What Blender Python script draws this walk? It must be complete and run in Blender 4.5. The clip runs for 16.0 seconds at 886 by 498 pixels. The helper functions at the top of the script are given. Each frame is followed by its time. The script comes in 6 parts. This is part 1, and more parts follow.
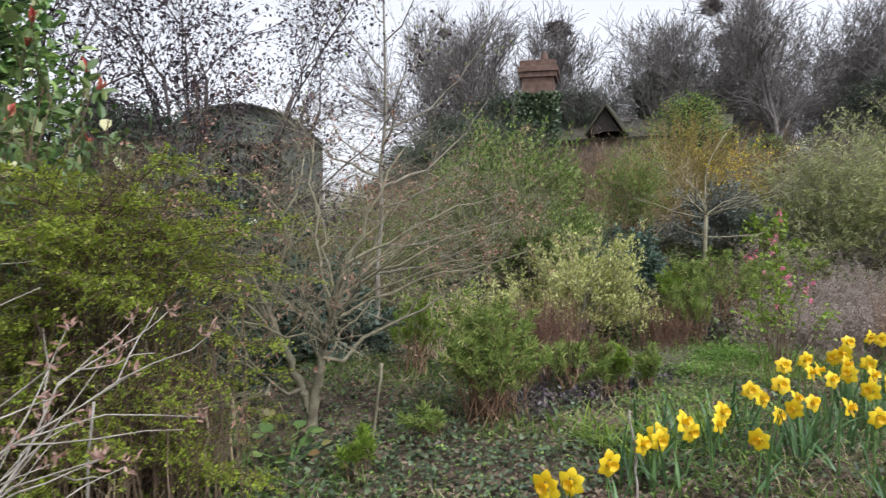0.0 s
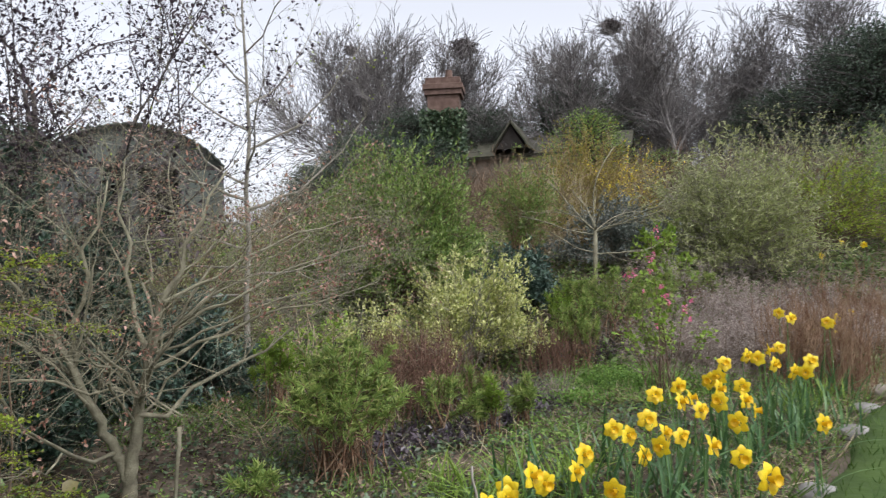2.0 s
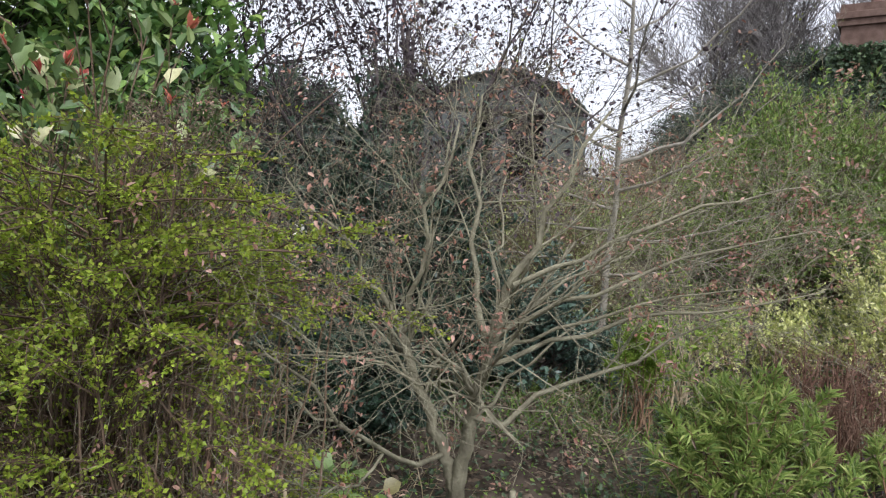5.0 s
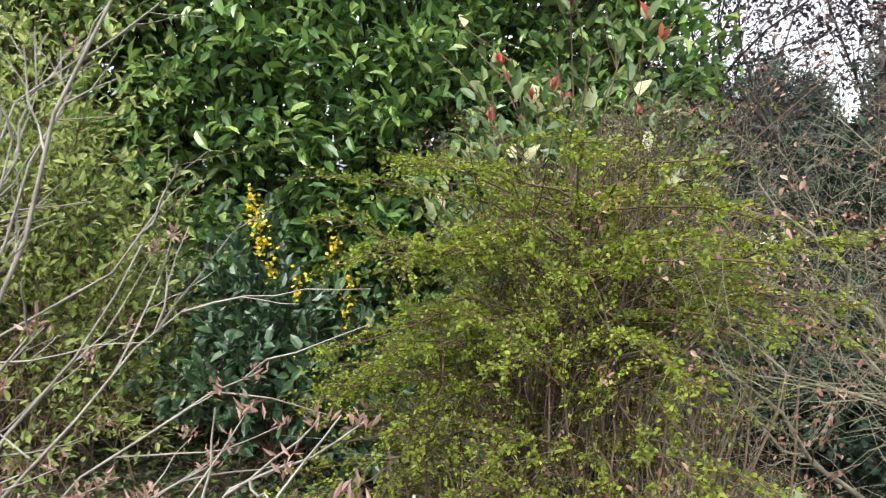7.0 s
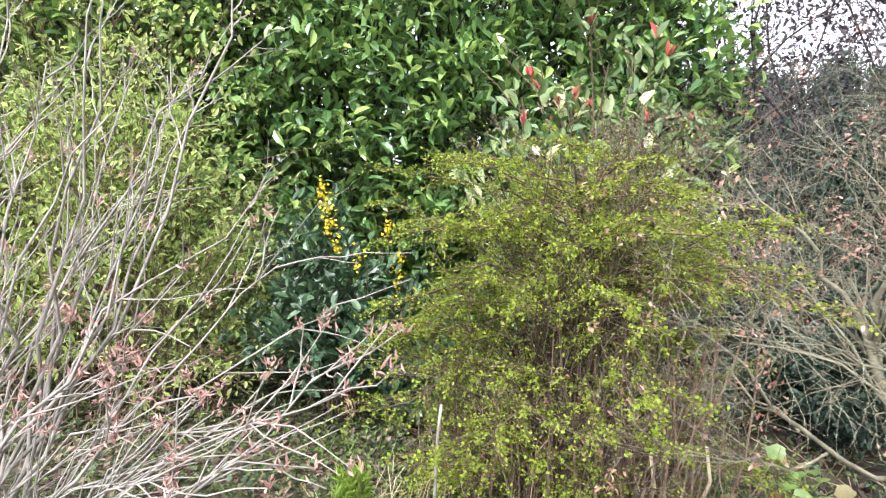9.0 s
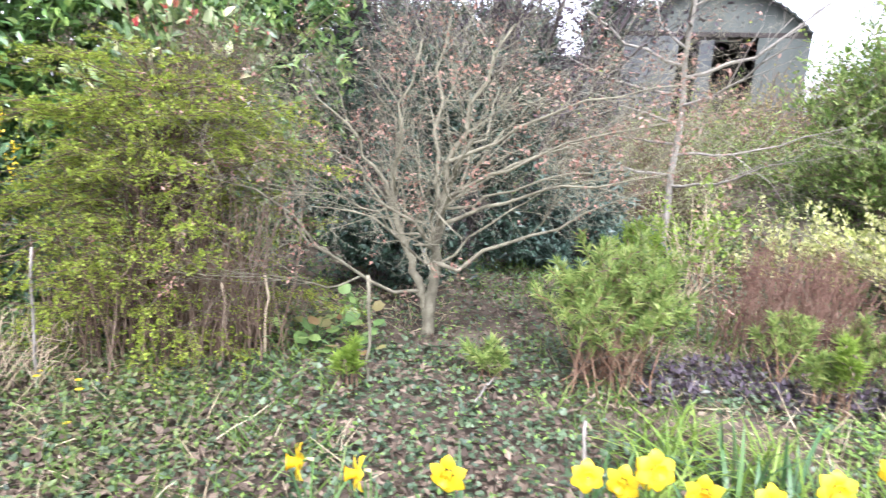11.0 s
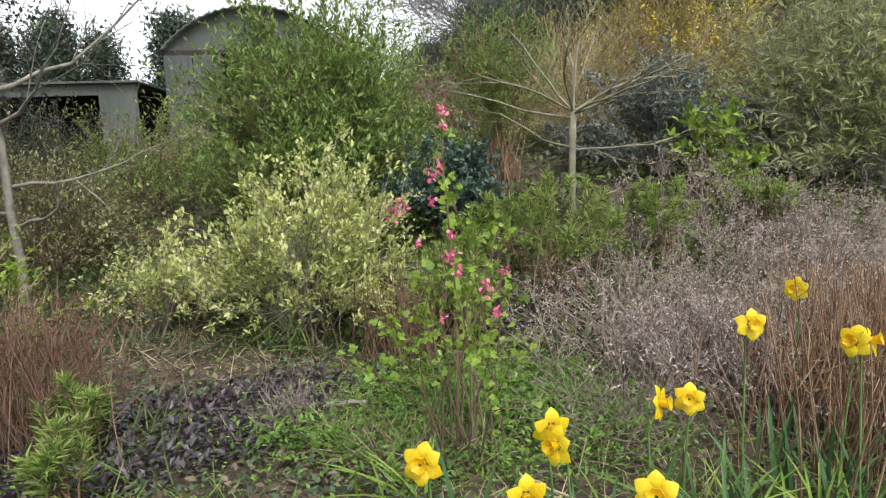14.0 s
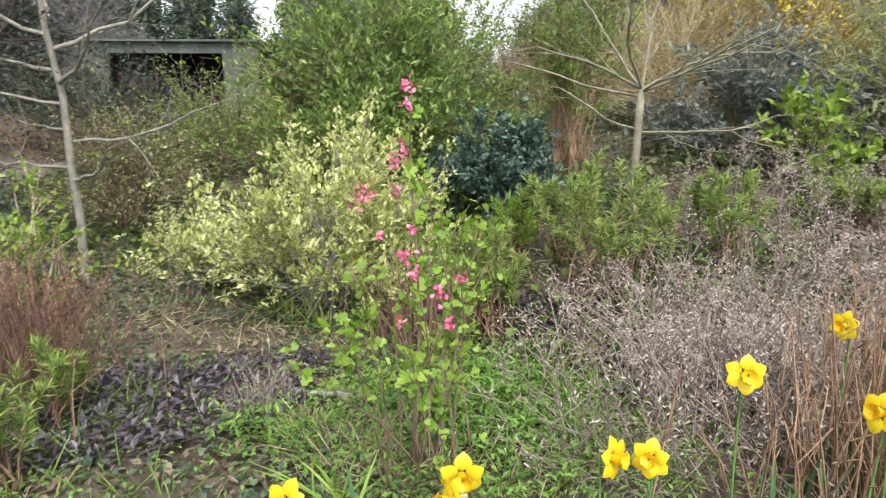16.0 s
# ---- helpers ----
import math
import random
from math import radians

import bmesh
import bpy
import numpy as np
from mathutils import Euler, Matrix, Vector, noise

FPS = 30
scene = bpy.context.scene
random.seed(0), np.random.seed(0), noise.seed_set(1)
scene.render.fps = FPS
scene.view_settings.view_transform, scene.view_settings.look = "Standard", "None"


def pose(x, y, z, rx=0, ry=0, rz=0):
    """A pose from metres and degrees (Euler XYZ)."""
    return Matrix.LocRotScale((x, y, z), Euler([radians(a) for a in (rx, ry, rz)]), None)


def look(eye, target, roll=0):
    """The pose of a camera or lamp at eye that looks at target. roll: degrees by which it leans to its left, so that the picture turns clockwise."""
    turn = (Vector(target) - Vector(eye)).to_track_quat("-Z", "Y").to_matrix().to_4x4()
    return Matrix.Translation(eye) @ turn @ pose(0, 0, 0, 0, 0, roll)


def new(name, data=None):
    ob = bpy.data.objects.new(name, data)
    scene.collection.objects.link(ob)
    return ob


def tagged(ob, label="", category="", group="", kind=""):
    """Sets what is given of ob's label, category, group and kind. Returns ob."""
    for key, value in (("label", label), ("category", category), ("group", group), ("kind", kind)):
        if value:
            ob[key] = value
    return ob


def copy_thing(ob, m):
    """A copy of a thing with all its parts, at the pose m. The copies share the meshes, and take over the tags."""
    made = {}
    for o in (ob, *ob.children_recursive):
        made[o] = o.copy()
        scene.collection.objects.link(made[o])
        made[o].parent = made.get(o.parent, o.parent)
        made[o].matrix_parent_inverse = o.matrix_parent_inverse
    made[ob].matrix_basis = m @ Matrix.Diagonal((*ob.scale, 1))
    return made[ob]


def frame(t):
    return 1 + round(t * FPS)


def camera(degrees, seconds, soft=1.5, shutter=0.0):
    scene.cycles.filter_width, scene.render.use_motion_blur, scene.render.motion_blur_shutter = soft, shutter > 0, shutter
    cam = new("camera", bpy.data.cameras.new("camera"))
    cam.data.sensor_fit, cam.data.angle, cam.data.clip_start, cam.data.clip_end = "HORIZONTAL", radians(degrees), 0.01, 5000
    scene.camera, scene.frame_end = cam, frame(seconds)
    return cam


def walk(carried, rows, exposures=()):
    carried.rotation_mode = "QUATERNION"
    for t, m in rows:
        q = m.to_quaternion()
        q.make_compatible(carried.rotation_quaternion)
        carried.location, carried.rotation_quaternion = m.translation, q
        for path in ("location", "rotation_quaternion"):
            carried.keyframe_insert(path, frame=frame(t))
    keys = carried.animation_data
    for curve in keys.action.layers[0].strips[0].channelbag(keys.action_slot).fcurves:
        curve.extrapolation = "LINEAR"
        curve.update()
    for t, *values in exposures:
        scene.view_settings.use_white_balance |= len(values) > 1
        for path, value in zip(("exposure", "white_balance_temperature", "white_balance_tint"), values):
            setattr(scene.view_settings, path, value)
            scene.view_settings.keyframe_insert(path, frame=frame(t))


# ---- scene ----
# ---------------------------------------------------------------- camera
cam = camera(67.7, 16.0, soft=1.2, shutter=0.18)
PATH = [
    (0, (-0.171, -0.486, 1.299), (-0.621, 1.462, 1.256), 0.2),
    (0.5, (-0.169, -0.324, 1.336), (-0.351, 1.667, 1.365), -0.8),
    (1, (-0.036, -0.208, 1.353), (-0.061, 1.79, 1.432), -1.4),
    (1.5, (0.126, -0.101, 1.371), (0.106, 1.898, 1.455), 0.9),
    (2, (0.217, 0.067, 1.359), (-0.002, 2.055, 1.367), -1.5),
    (2.5, (0.254, 0.328, 1.409), (-0.254, 2.262, 1.371), 3.0),
    (3, (0.233, 0.528, 1.425), (-0.694, 2.298, 1.324), 2.1),
    (3.2, (0.227, 0.621, 1.406), (-0.866, 2.293, 1.312), 2.3),
    (5.3, (-0.439, 1.184, 1.484), (-1.645, 2.769, 1.296), 3.5),
    (5.5, (-0.469, 1.21, 1.476), (-1.797, 2.692, 1.269), 2.3),
    (6, (-0.456, 1.183, 1.488), (-2.11, 2.289, 1.282), 1.4),
    (6.5, (-0.463, 1.158, 1.478), (-2.309, 1.904, 1.295), 1.4),
    (7, (-0.349, 1.154, 1.476), (-2.273, 1.663, 1.286), 1.5),
    (7.5, (-0.239, 1.163, 1.481), (-2.2, 1.51, 1.289), 1.0),
    (8, (-0.118, 1.154, 1.477), (-2.091, 1.429, 1.295), 2.2),
    (8.2, (-0.075, 1.115, 1.472), (-2.047, 1.4, 1.305), 2.7),
    (10.3, (0.917, 1.16, 1.461), (-0.896, 1.893, 1.042), 0.2),
    (10.5, (1.004, 1.181, 1.462), (-0.748, 2.047, 1.035), 1.0),
    (11, (1.364, 1.363, 1.375), (-0.239, 2.491, 0.978), 3.9),
    (11.5, (1.68, 1.757, 1.419), (0.295, 3.145, 1.023), 0.9),
    (12, (2.034, 2.209, 1.325), (0.789, 3.753, 1.067), 1.1),
    (12.5, (2.124, 2.569, 1.327), (1.219, 4.339, 1.108), 0.1),
    (13, (2.173, 2.884, 1.366), (1.386, 4.714, 1.185), -1.2),
    (13.5, (2.36, 3.261, 1.343), (1.64, 5.11, 1.094), -2.2),
    (14, (2.487, 3.533, 1.372), (1.668, 5.329, 1.054), -2.1),
    (14.5, (2.519, 3.635, 1.383), (1.71, 5.43, 1.031), -1.2),
    (15, (2.479, 3.834, 1.398), (1.709, 5.645, 1.042), 0.3),
    (15.5, (2.518, 3.988, 1.409), (1.701, 5.771, 1.022), -0.5),
    (16, (2.812, 4.104, 1.414), (1.702, 5.717, 1.006), 0.4),
]

walk(cam, [(t, look(eye, target, roll)) for t, eye, target, roll in PATH],
     exposures=[(0.0, 0.9, 6100, 13), (3.2, 0.76, 6100, 13), (5.5, 0.90, 6000, 14), (6.1, 0.89, 6100, 14), (7.0, 1.4, 6300, 11), (7.5, 1.78, 6200, 12), (8.2, 2.03, 6150, 13), (10.3, 2.22, 5750, 21), (11.1, 2.28, 5700, 21), (12.0, 1.78, 5700, 20), (12.6, 1.38, 5950, 17), (13.2, 1.07, 6250, 12), (14.0, 0.97, 6300, 9), (14.5, 1.24, 6300, 10), (15.0, 1.42, 6250, 10), (16.0, 1.45, 6250, 10)])

# ---------------------------------------------------------------- light: overcast sky and a weak, wide sun
world = bpy.data.worlds.new("world")
scene.world = world
world.use_nodes = True
wt = world.node_tree
sky = wt.nodes.new("ShaderNodeTexSky")
sky.sky_type, sky.sun_disc = "NISHITA", False
sky.sun_elevation, sky.sun_rotation = radians(54), radians(130)
sky.dust_density, sky.air_density = 3.0, 1.0
grey = wt.nodes.new("ShaderNodeHueSaturation")
grey.inputs["Saturation"].default_value = 0.12
wt.links.new(sky.outputs[0], grey.inputs["Color"])
wt.links.new(grey.outputs[0], wt.nodes["Background"].inputs["Color"])
wt.nodes["Background"].inputs["Strength"].default_value = 0.15
sun = new("sun", bpy.data.lights.new("sun", "SUN"))
sun.data.energy, sun.data.angle, sun.data.color = 1.5, radians(25), (1.0, 0.97, 0.92)
sun.matrix_world = look((0, 0, 30), (-11, 9, 10))
scene.view_settings.exposure = 0.0

# ---------------------------------------------------------------- materials
MATS = {}


def nodes_of(name):
    m = bpy.data.materials.new(name)
    m.use_nodes = True
    return m, m.node_tree.nodes, m.node_tree.links, m.node_tree.nodes["Principled BSDF"]


def ramp_into(nt, colors):
    r = nt.nodes.new("ShaderNodeValToRGB")
    e = r.color_ramp.elements
    while len(e) < len(colors):
        e.new(0.5)
    for i, c in enumerate(colors):
        e[i].position = i / max(1, len(colors) - 1)
        e[i].color = (*c, 1)
    return r


def leaf_mat(name, colors, rough=0.5, through_light=0.35, per_object=False, spec=0.4):
    """Leaves: each its own tint, a faint blotch, and light that passes through."""
    if name in MATS:
        return MATS[name]
    m, n, l, p = nodes_of(name)
    nt = m.node_tree
    r = ramp_into(nt, colors)
    if per_object:
        info = n.new("ShaderNodeObjectInfo")
        l.new(info.outputs["Random"], r.inputs[0])
    else:
        geo = n.new("ShaderNodeNewGeometry")
        l.new(geo.outputs["Random Per Island"], r.inputs[0])
    tex = n.new("ShaderNodeTexNoise")
    tex.inputs["Scale"].default_value = 9.0
    tex.inputs["Detail"].default_value = 3.0
    mp = n.new("ShaderNodeMapRange")
    mp.inputs["To Min"].default_value, mp.inputs["To Max"].default_value = 0.6, 1.4
    l.new(tex.outputs[0], mp.inputs[0])
    mul = n.new("ShaderNodeMixRGB")
    mul.blend_type = "MULTIPLY"
    mul.inputs[0].default_value = 1.0
    l.new(r.outputs[0], mul.inputs[1])
    l.new(mp.outputs[0], mul.inputs[2])
    l.new(mul.outputs[0], p.inputs["Base Color"])
    p.inputs["Roughness"].default_value = rough
    p.inputs["Specular IOR Level"].default_value = spec
    tr = n.new("ShaderNodeBsdfTranslucent")
    l.new(mul.outputs[0], tr.inputs["Color"])
    mix = n.new("ShaderNodeMixShader")
    mix.inputs[0].default_value = through_light
    l.new(p.outputs[0], mix.inputs[1])
    l.new(tr.outputs[0], mix.inputs[2])
    l.new(mix.outputs[0], n["Material Output"].inputs["Surface"])
    MATS[name] = m
    return m


def rough_mat(name, colors, scale=8.0, bump=0.4, rough=0.9, detail=8.0, island=0.0, stretch=(1, 1, 1), fine=6.0, spec=0.3):
    """Bark, earth, stone, board: two scales of noise and a bump."""
    if name in MATS:
        return MATS[name]
    m, n, l, p = nodes_of(name)
    nt = m.node_tree
    co = n.new("ShaderNodeTexCoord")
    mp = n.new("ShaderNodeMapping")
    mp.inputs["Scale"].default_value = stretch
    l.new(co.outputs["Object"], mp.inputs[0])
    a = n.new("ShaderNodeTexNoise")
    a.inputs["Scale"].default_value, a.inputs["Detail"].default_value = scale, detail
    b = n.new("ShaderNodeTexNoise")
    b.inputs["Scale"].default_value, b.inputs["Detail"].default_value = scale * fine, 4.0
    l.new(mp.outputs[0], a.inputs["Vector"])
    l.new(mp.outputs[0], b.inputs["Vector"])
    mix = n.new("ShaderNodeMath")
    mix.operation = "MULTIPLY_ADD"
    mix.inputs[1].default_value = 0.45
    l.new(b.outputs[0], mix.inputs[0])
    sc = n.new("ShaderNodeMath")
    sc.operation = "MULTIPLY_ADD"
    sc.inputs[1].default_value, sc.inputs[2].default_value = 1.6, -0.52
    l.new(a.outputs[0], sc.inputs[0])
    l.new(sc.outputs[0], mix.inputs[2])
    last = mix
    if island:
        geo = n.new("ShaderNodeNewGeometry")
        ad = n.new("ShaderNodeMath")
        ad.operation = "MULTIPLY_ADD"
        ad.inputs[1].default_value = island
        l.new(geo.outputs["Random Per Island"], ad.inputs[0])
        l.new(mix.outputs[0], ad.inputs[2])
        last = ad
    r = ramp_into(nt, colors)
    l.new(last.outputs[0], r.inputs[0])
    l.new(r.outputs[0], p.inputs["Base Color"])
    p.inputs["Roughness"].default_value = rough
    p.inputs["Specular IOR Level"].default_value = spec
    bu = n.new("ShaderNodeBump")
    bu.inputs["Strength"].default_value, bu.inputs["Distance"].default_value = bump, 0.02
    l.new(mix.outputs[0], bu.inputs["Height"])
    l.new(bu.outputs[0], p.inputs["Normal"])
    MATS[name] = m
    return m


BARK_GREY = rough_mat("bark_grey", [(0.10, 0.09, 0.075), (0.22, 0.20, 0.165), (0.33, 0.31, 0.25)], 14, 0.5)
BARK_LICHEN = rough_mat("bark_lichen", [(0.085, 0.074, 0.052), (0.18, 0.165, 0.112), (0.30, 0.285, 0.195)], 11, 0.6)
BARK_DARK = rough_mat("bark_dark", [(0.03, 0.024, 0.022), (0.065, 0.052, 0.05), (0.11, 0.095, 0.09)], 12, 0.5)
BARK_BROWN = rough_mat("bark_brown", [(0.055, 0.036, 0.022), (0.12, 0.08, 0.05), (0.19, 0.14, 0.10)], 12, 0.5, island=0.3)
BARK_WOOD = rough_mat("bark_wood", [(0.06, 0.055, 0.055), (0.12, 0.11, 0.105), (0.19, 0.175, 0.165)], 6, 0.4, island=0.3)
BARK_UMBER = rough_mat("bark_umber", [(0.03, 0.02, 0.014), (0.068, 0.044, 0.029), (0.115, 0.078, 0.052)], 12, 0.5, island=0.3)
TWIG_PALE = rough_mat("twig_pale", [(0.115, 0.10, 0.082), (0.205, 0.185, 0.158), (0.32, 0.295, 0.255)], 12, 0.3, island=0.3)
TWIG_RED = rough_mat("twig_red", [(0.055, 0.028, 0.018), (0.12, 0.062, 0.038), (0.19, 0.11, 0.066), (0.28, 0.19, 0.12)], 9, 0.3, island=0.5)
TWIG_RUST = rough_mat("twig_rust", [(0.035, 0.018, 0.013), (0.075, 0.038, 0.026), (0.125, 0.068, 0.045), (0.18, 0.115, 0.08)], 9, 0.3, island=0.5)
TWIG_STRAW = rough_mat("twig_straw", [(0.16, 0.11, 0.06), (0.30, 0.23, 0.14), (0.46, 0.38, 0.26)], 9, 0.3, island=0.5)
TWIG_ORANGE = rough_mat("twig_orange", [(0.13, 0.085, 0.04), (0.22, 0.15, 0.07), (0.30, 0.23, 0.11)], 9, 0.3, island=0.5)
SEDUM_DRY = rough_mat("dry_heads", [(0.06, 0.042, 0.032), (0.14, 0.105, 0.085), (0.28, 0.23, 0.20)], 9, 0.3, island=0.5)
STEM_GREEN = rough_mat("stem_green", [(0.06, 0.12, 0.03), (0.10, 0.19, 0.05), (0.15, 0.25, 0.07)], 9, 0.2, rough=0.5)

# ---------------------------------------------------------------- mesh tools
RNG = np.random.default_rng(7)


def unit(v):
    return v / (np.linalg.norm(v, axis=-1, keepdims=True) + 1e-9)


def tri_mesh(name, V, F, material, smooth=False):
    V, F = np.asarray(V, np.float32), np.asarray(F, np.int32)
    me = bpy.data.meshes.new(name)
    me.vertices.add(len(V))
    me.vertices.foreach_set("co", V.ravel())
    me.loops.add(len(F) * 3)
    me.loops.foreach_set("vertex_index", F.ravel())
    me.polygons.add(len(F))
    me.polygons.foreach_set("loop_start", np.arange(0, len(F) * 3, 3, dtype=np.int32))
    me.polygons.foreach_set("use_smooth", np.full(len(F), smooth))
    me.update(calc_edges=True)
    me.materials.append(material)
    return me


def thing(name, label, category, at, group="", kind=""):
    ob = new(name)
    ob.location = at
    ob.empty_display_size = 0.1
    return tagged(ob, label, category, group, kind)


def lay(name, V, F, material, parent, label="", smooth=False, kind=""):
    """One mesh part under a thing; V in world metres, kept relative to the thing."""
    V = np.asarray(V, float) - np.array(parent.matrix_basis.translation)
    ob = new(name, tri_mesh(name, V, F, material, smooth))
    ob.parent = parent
    return tagged(ob, label, kind=kind)


def join(*pairs):
    vs, fs, n = [], [], 0
    for V, F in pairs:
        vs.append(V)
        fs.append(F + n)
        n += len(V)
    return np.concatenate(vs), np.concatenate(fs)


def tubes(p0, p1, r0, r1, sides=4):
    """Tapered prisms along segments."""
    n = len(p0)
    d = unit(p1 - p0)
    ref = np.where(np.abs(d[:, 2:3]) > 0.92, np.array([[1.0, 0, 0]]), np.array([[0, 0, 1.0]]))
    a = unit(np.cross(d, ref))
    b = np.cross(d, a)
    ang = np.arange(sides) / sides * 2 * np.pi
    ring = a[:, None] * np.cos(ang)[None, :, None] + b[:, None] * np.sin(ang)[None, :, None]
    lo = p0[:, None] + ring * np.reshape(r0, (-1, 1, 1))
    hi = p1[:, None] + d[:, None] * np.reshape(r1, (-1, 1, 1)) * 0.4 + ring * np.reshape(r1, (-1, 1, 1))
    V = np.concatenate([lo, hi], 1).reshape(-1, 3)
    i = np.arange(sides)
    j = (i + 1) % sides
    quad = np.concatenate([np.stack([i, j, sides + j], 1), np.stack([i, sides + j, sides + i], 1)])
    cap = np.stack([np.full(sides - 2, sides), sides + np.arange(1, sides - 1), sides + np.arange(2, sides)], 1)
    one = np.concatenate([quad, cap])
    F = (one[None] + (np.arange(n) * 2 * sides)[:, None, None]).reshape(-1, 3)
    return V, F


def tubes_along(poly, r0, r1, sides=4):
    """poly: (n, k, 3) lines; radii at their ends."""
    n, k, _ = poly.shape
    s = np.linspace(0, 1, k)
    r = np.reshape(r0, (-1, 1)) * (1 - s) + np.reshape(r1, (-1, 1)) * s
    r = np.broadcast_to(r, (n, k))
    return tubes(poly[:, :-1].reshape(-1, 3), poly[:, 1:].reshape(-1, 3), r[:, :-1].ravel(), r[:, 1:].ravel(), sides)


DIAMOND = (np.array([(0, 0, 0), (0.45, 0.5, 0.10), (1, 0, 0), (0.45, -0.5, 0.10)], float), np.array([(0, 2, 1), (0, 3, 2)]))
OVAL = (np.array([(0, 0, 0), (0.28, 0.44, 0.10), (0.66, 0.42, 0.07), (1, 0, -0.10), (0.66, -0.42, 0.07), (0.28, -0.44, 0.10), (0.35, 0, 0), (0.7, 0, -0.02)], float),
        np.array([(0, 6, 1), (6, 7, 2), (6, 2, 1), (7, 3, 2), (0, 5, 6), (6, 5, 4), (6, 4, 7), (7, 4, 3)]))
LOBED = (np.array([(0, 0, 0), (0.05, 0.34, 0.05), (0.36, 0.52, 0.10), (0.52, 0.24, 0.03), (0.80, 0.34, 0.05), (1, 0, -0.06), (0.80, -0.34, 0.05), (0.52, -0.24, 0.03), (0.36, -0.52, 0.10), (0.05, -0.34, 0.05), (0.45, 0, 0)], float),
         np.array([(10, i + 1, i) for i in range(0, 9)] + [(10, 0, 9)]))
BLADE = (np.array([(0, 0.5, 0), (0, -0.5, 0), (0.4, 0.45, 0.10), (0.4, -0.45, 0.10), (0.75, 0.3, 0.10), (0.75, -0.3, 0.10), (1, 0, 0.0)], float),
         np.array([(0, 1, 3), (0, 3, 2), (2, 3, 5), (2, 5, 4), (4, 5, 6)]))


def leaves(p, axis, normal, length, width, shape=DIAMOND):
    T, F = shape
    axis = unit(axis)
    side = unit(np.cross(normal, axis))
    nrm = np.cross(axis, side)
    L, W = np.reshape(length, (-1, 1, 1)), np.reshape(width, (-1, 1, 1))
    V = p[:, None] + axis[:, None] * T[None, :, :1] * L + side[:, None] * T[None, :, 1:2] * W + nrm[:, None] * T[None, :, 2:3] * L
    return V.reshape(-1, 3), (F[None] + (np.arange(len(p)) * len(T))[:, None, None]).reshape(-1, 3)


def ball(n, rng=RNG):
    return unit(rng.normal(size=(n, 3)))


def bend(a, b, lift, k, rng=RNG, wob=0.03):
    """Curved lines from a to b; lift raises the middle (or lets it sag)."""
    s = np.linspace(0, 1, k)[None, :, None]
    mid = (a + b) / 2 + np.array([0, 0, 1.0]) * np.reshape(lift, (-1, 1))
    P = a[:, None] * (1 - s) ** 2 + 2 * mid[:, None] * s * (1 - s) + b[:, None] * s ** 2
    w = np.cumsum(rng.normal(size=P.shape), axis=1) * wob * np.linalg.norm(b - a, axis=1)[:, None, None] / np.sqrt(k)
    return P + (w - w[:, :1])


def on_lines(poly, m, lo, hi, rng=RNG, power=1.0):
    """m places spread over the lines, with the line's way there."""
    n, k, _ = poly.shape
    i = rng.integers(0, n, m)
    s = (lo + (hi - lo) * rng.random(m) ** power) * (k - 1.001)
    j = s.astype(int)
    f = (s - j)[:, None]
    a, b = poly[i, j], poly[i, j + 1]
    return a * (1 - f) + b * f, unit(b - a)


def hill(x, y):
    """Height of the ground: a level bed and lawn, then a bank that climbs to the wood."""
    x, y = np.asarray(x, float), np.asarray(y, float)
    side = np.clip((x + 15) / 15, 0.12, 1.0)
    start = 7.2 + 1.4 * np.clip((x - 1.8) / 1.6, 0, 1)
    z = 0.42 * np.clip(y - start, 0, 1.6) + 0.20 * np.clip(y - start - 1.6, 0, 3.0) + 0.11 * np.clip(y - 12.0, 0, 22)
    k = np.clip((7.4 - y) / 2.0 + 0.5, 0, 1)
    dip = 0.06 * np.exp(-((x + 2.0) ** 2 + (y - 3.6) ** 2) / 1.2)
    return z * side - dip + 0.03 * np.sin(x * 2.1 + 0.5) * np.sin(y * 1.7) * np.clip(1.5 - abs(x - 2) * 0.0, 0, 1) * (0.4 + 0.6 * k)


def edge_x(y):
    """Where the lawn begins."""
    return np.interp(y, [-30, -4, 0, 2.0, 4.35, 6.5, 9.5, 13, 30], [-22, -3.6, -0.6, 0.72, 2.12, 3.6, 5.7, 8.5, 22])


def bush(rng, c, rx, ry, h, n1, n2, k=6, arch=0.12, base=0.15, low=0.35, sub=0.35, wob=0.05, floor=0.0):
    """Lines of a shrub: stems from the base to an uneven domed outline, and side twigs."""
    c = np.array([c[0], c[1], float(hill(c[0], c[1])) + floor])
    th = rng.random(n1) * 2 * np.pi
    el = rng.random(n1)
    rr = np.sqrt(1 - (el * 0.98) ** 2) * (0.55 + 0.5 * rng.random(n1))
    zz = low * h + (h - low * h) * el * (0.72 + 0.36 * rng.random(n1))
    tip = c + np.stack([np.cos(th) * rr * rx, np.sin(th) * rr * ry, zz], 1)
    st = c + np.stack([rng.normal(size=n1) * rx * base, rng.normal(size=n1) * ry * base, np.zeros(n1)], 1)
    A = bend(st, tip, arch * h * (0.5 + rng.random(n1)), k, rng, wob)
    p, d = on_lines(A, n2, 0.35, 1.0, rng)
    out = unit((p - c) * np.array([1 / rx, 1 / ry, 0.7 / h]) + 1e-6)
    way = unit(d * 0.6 + out * 0.5 + ball(n2, rng) * 0.75 + np.array([0, 0, 0.15]))
    ln = sub * h * (0.3 + 0.8 * rng.random(n2))
    B = bend(p, p + way * ln[:, None], -0.04 * ln, 4, rng, wob)
    return c, A, B


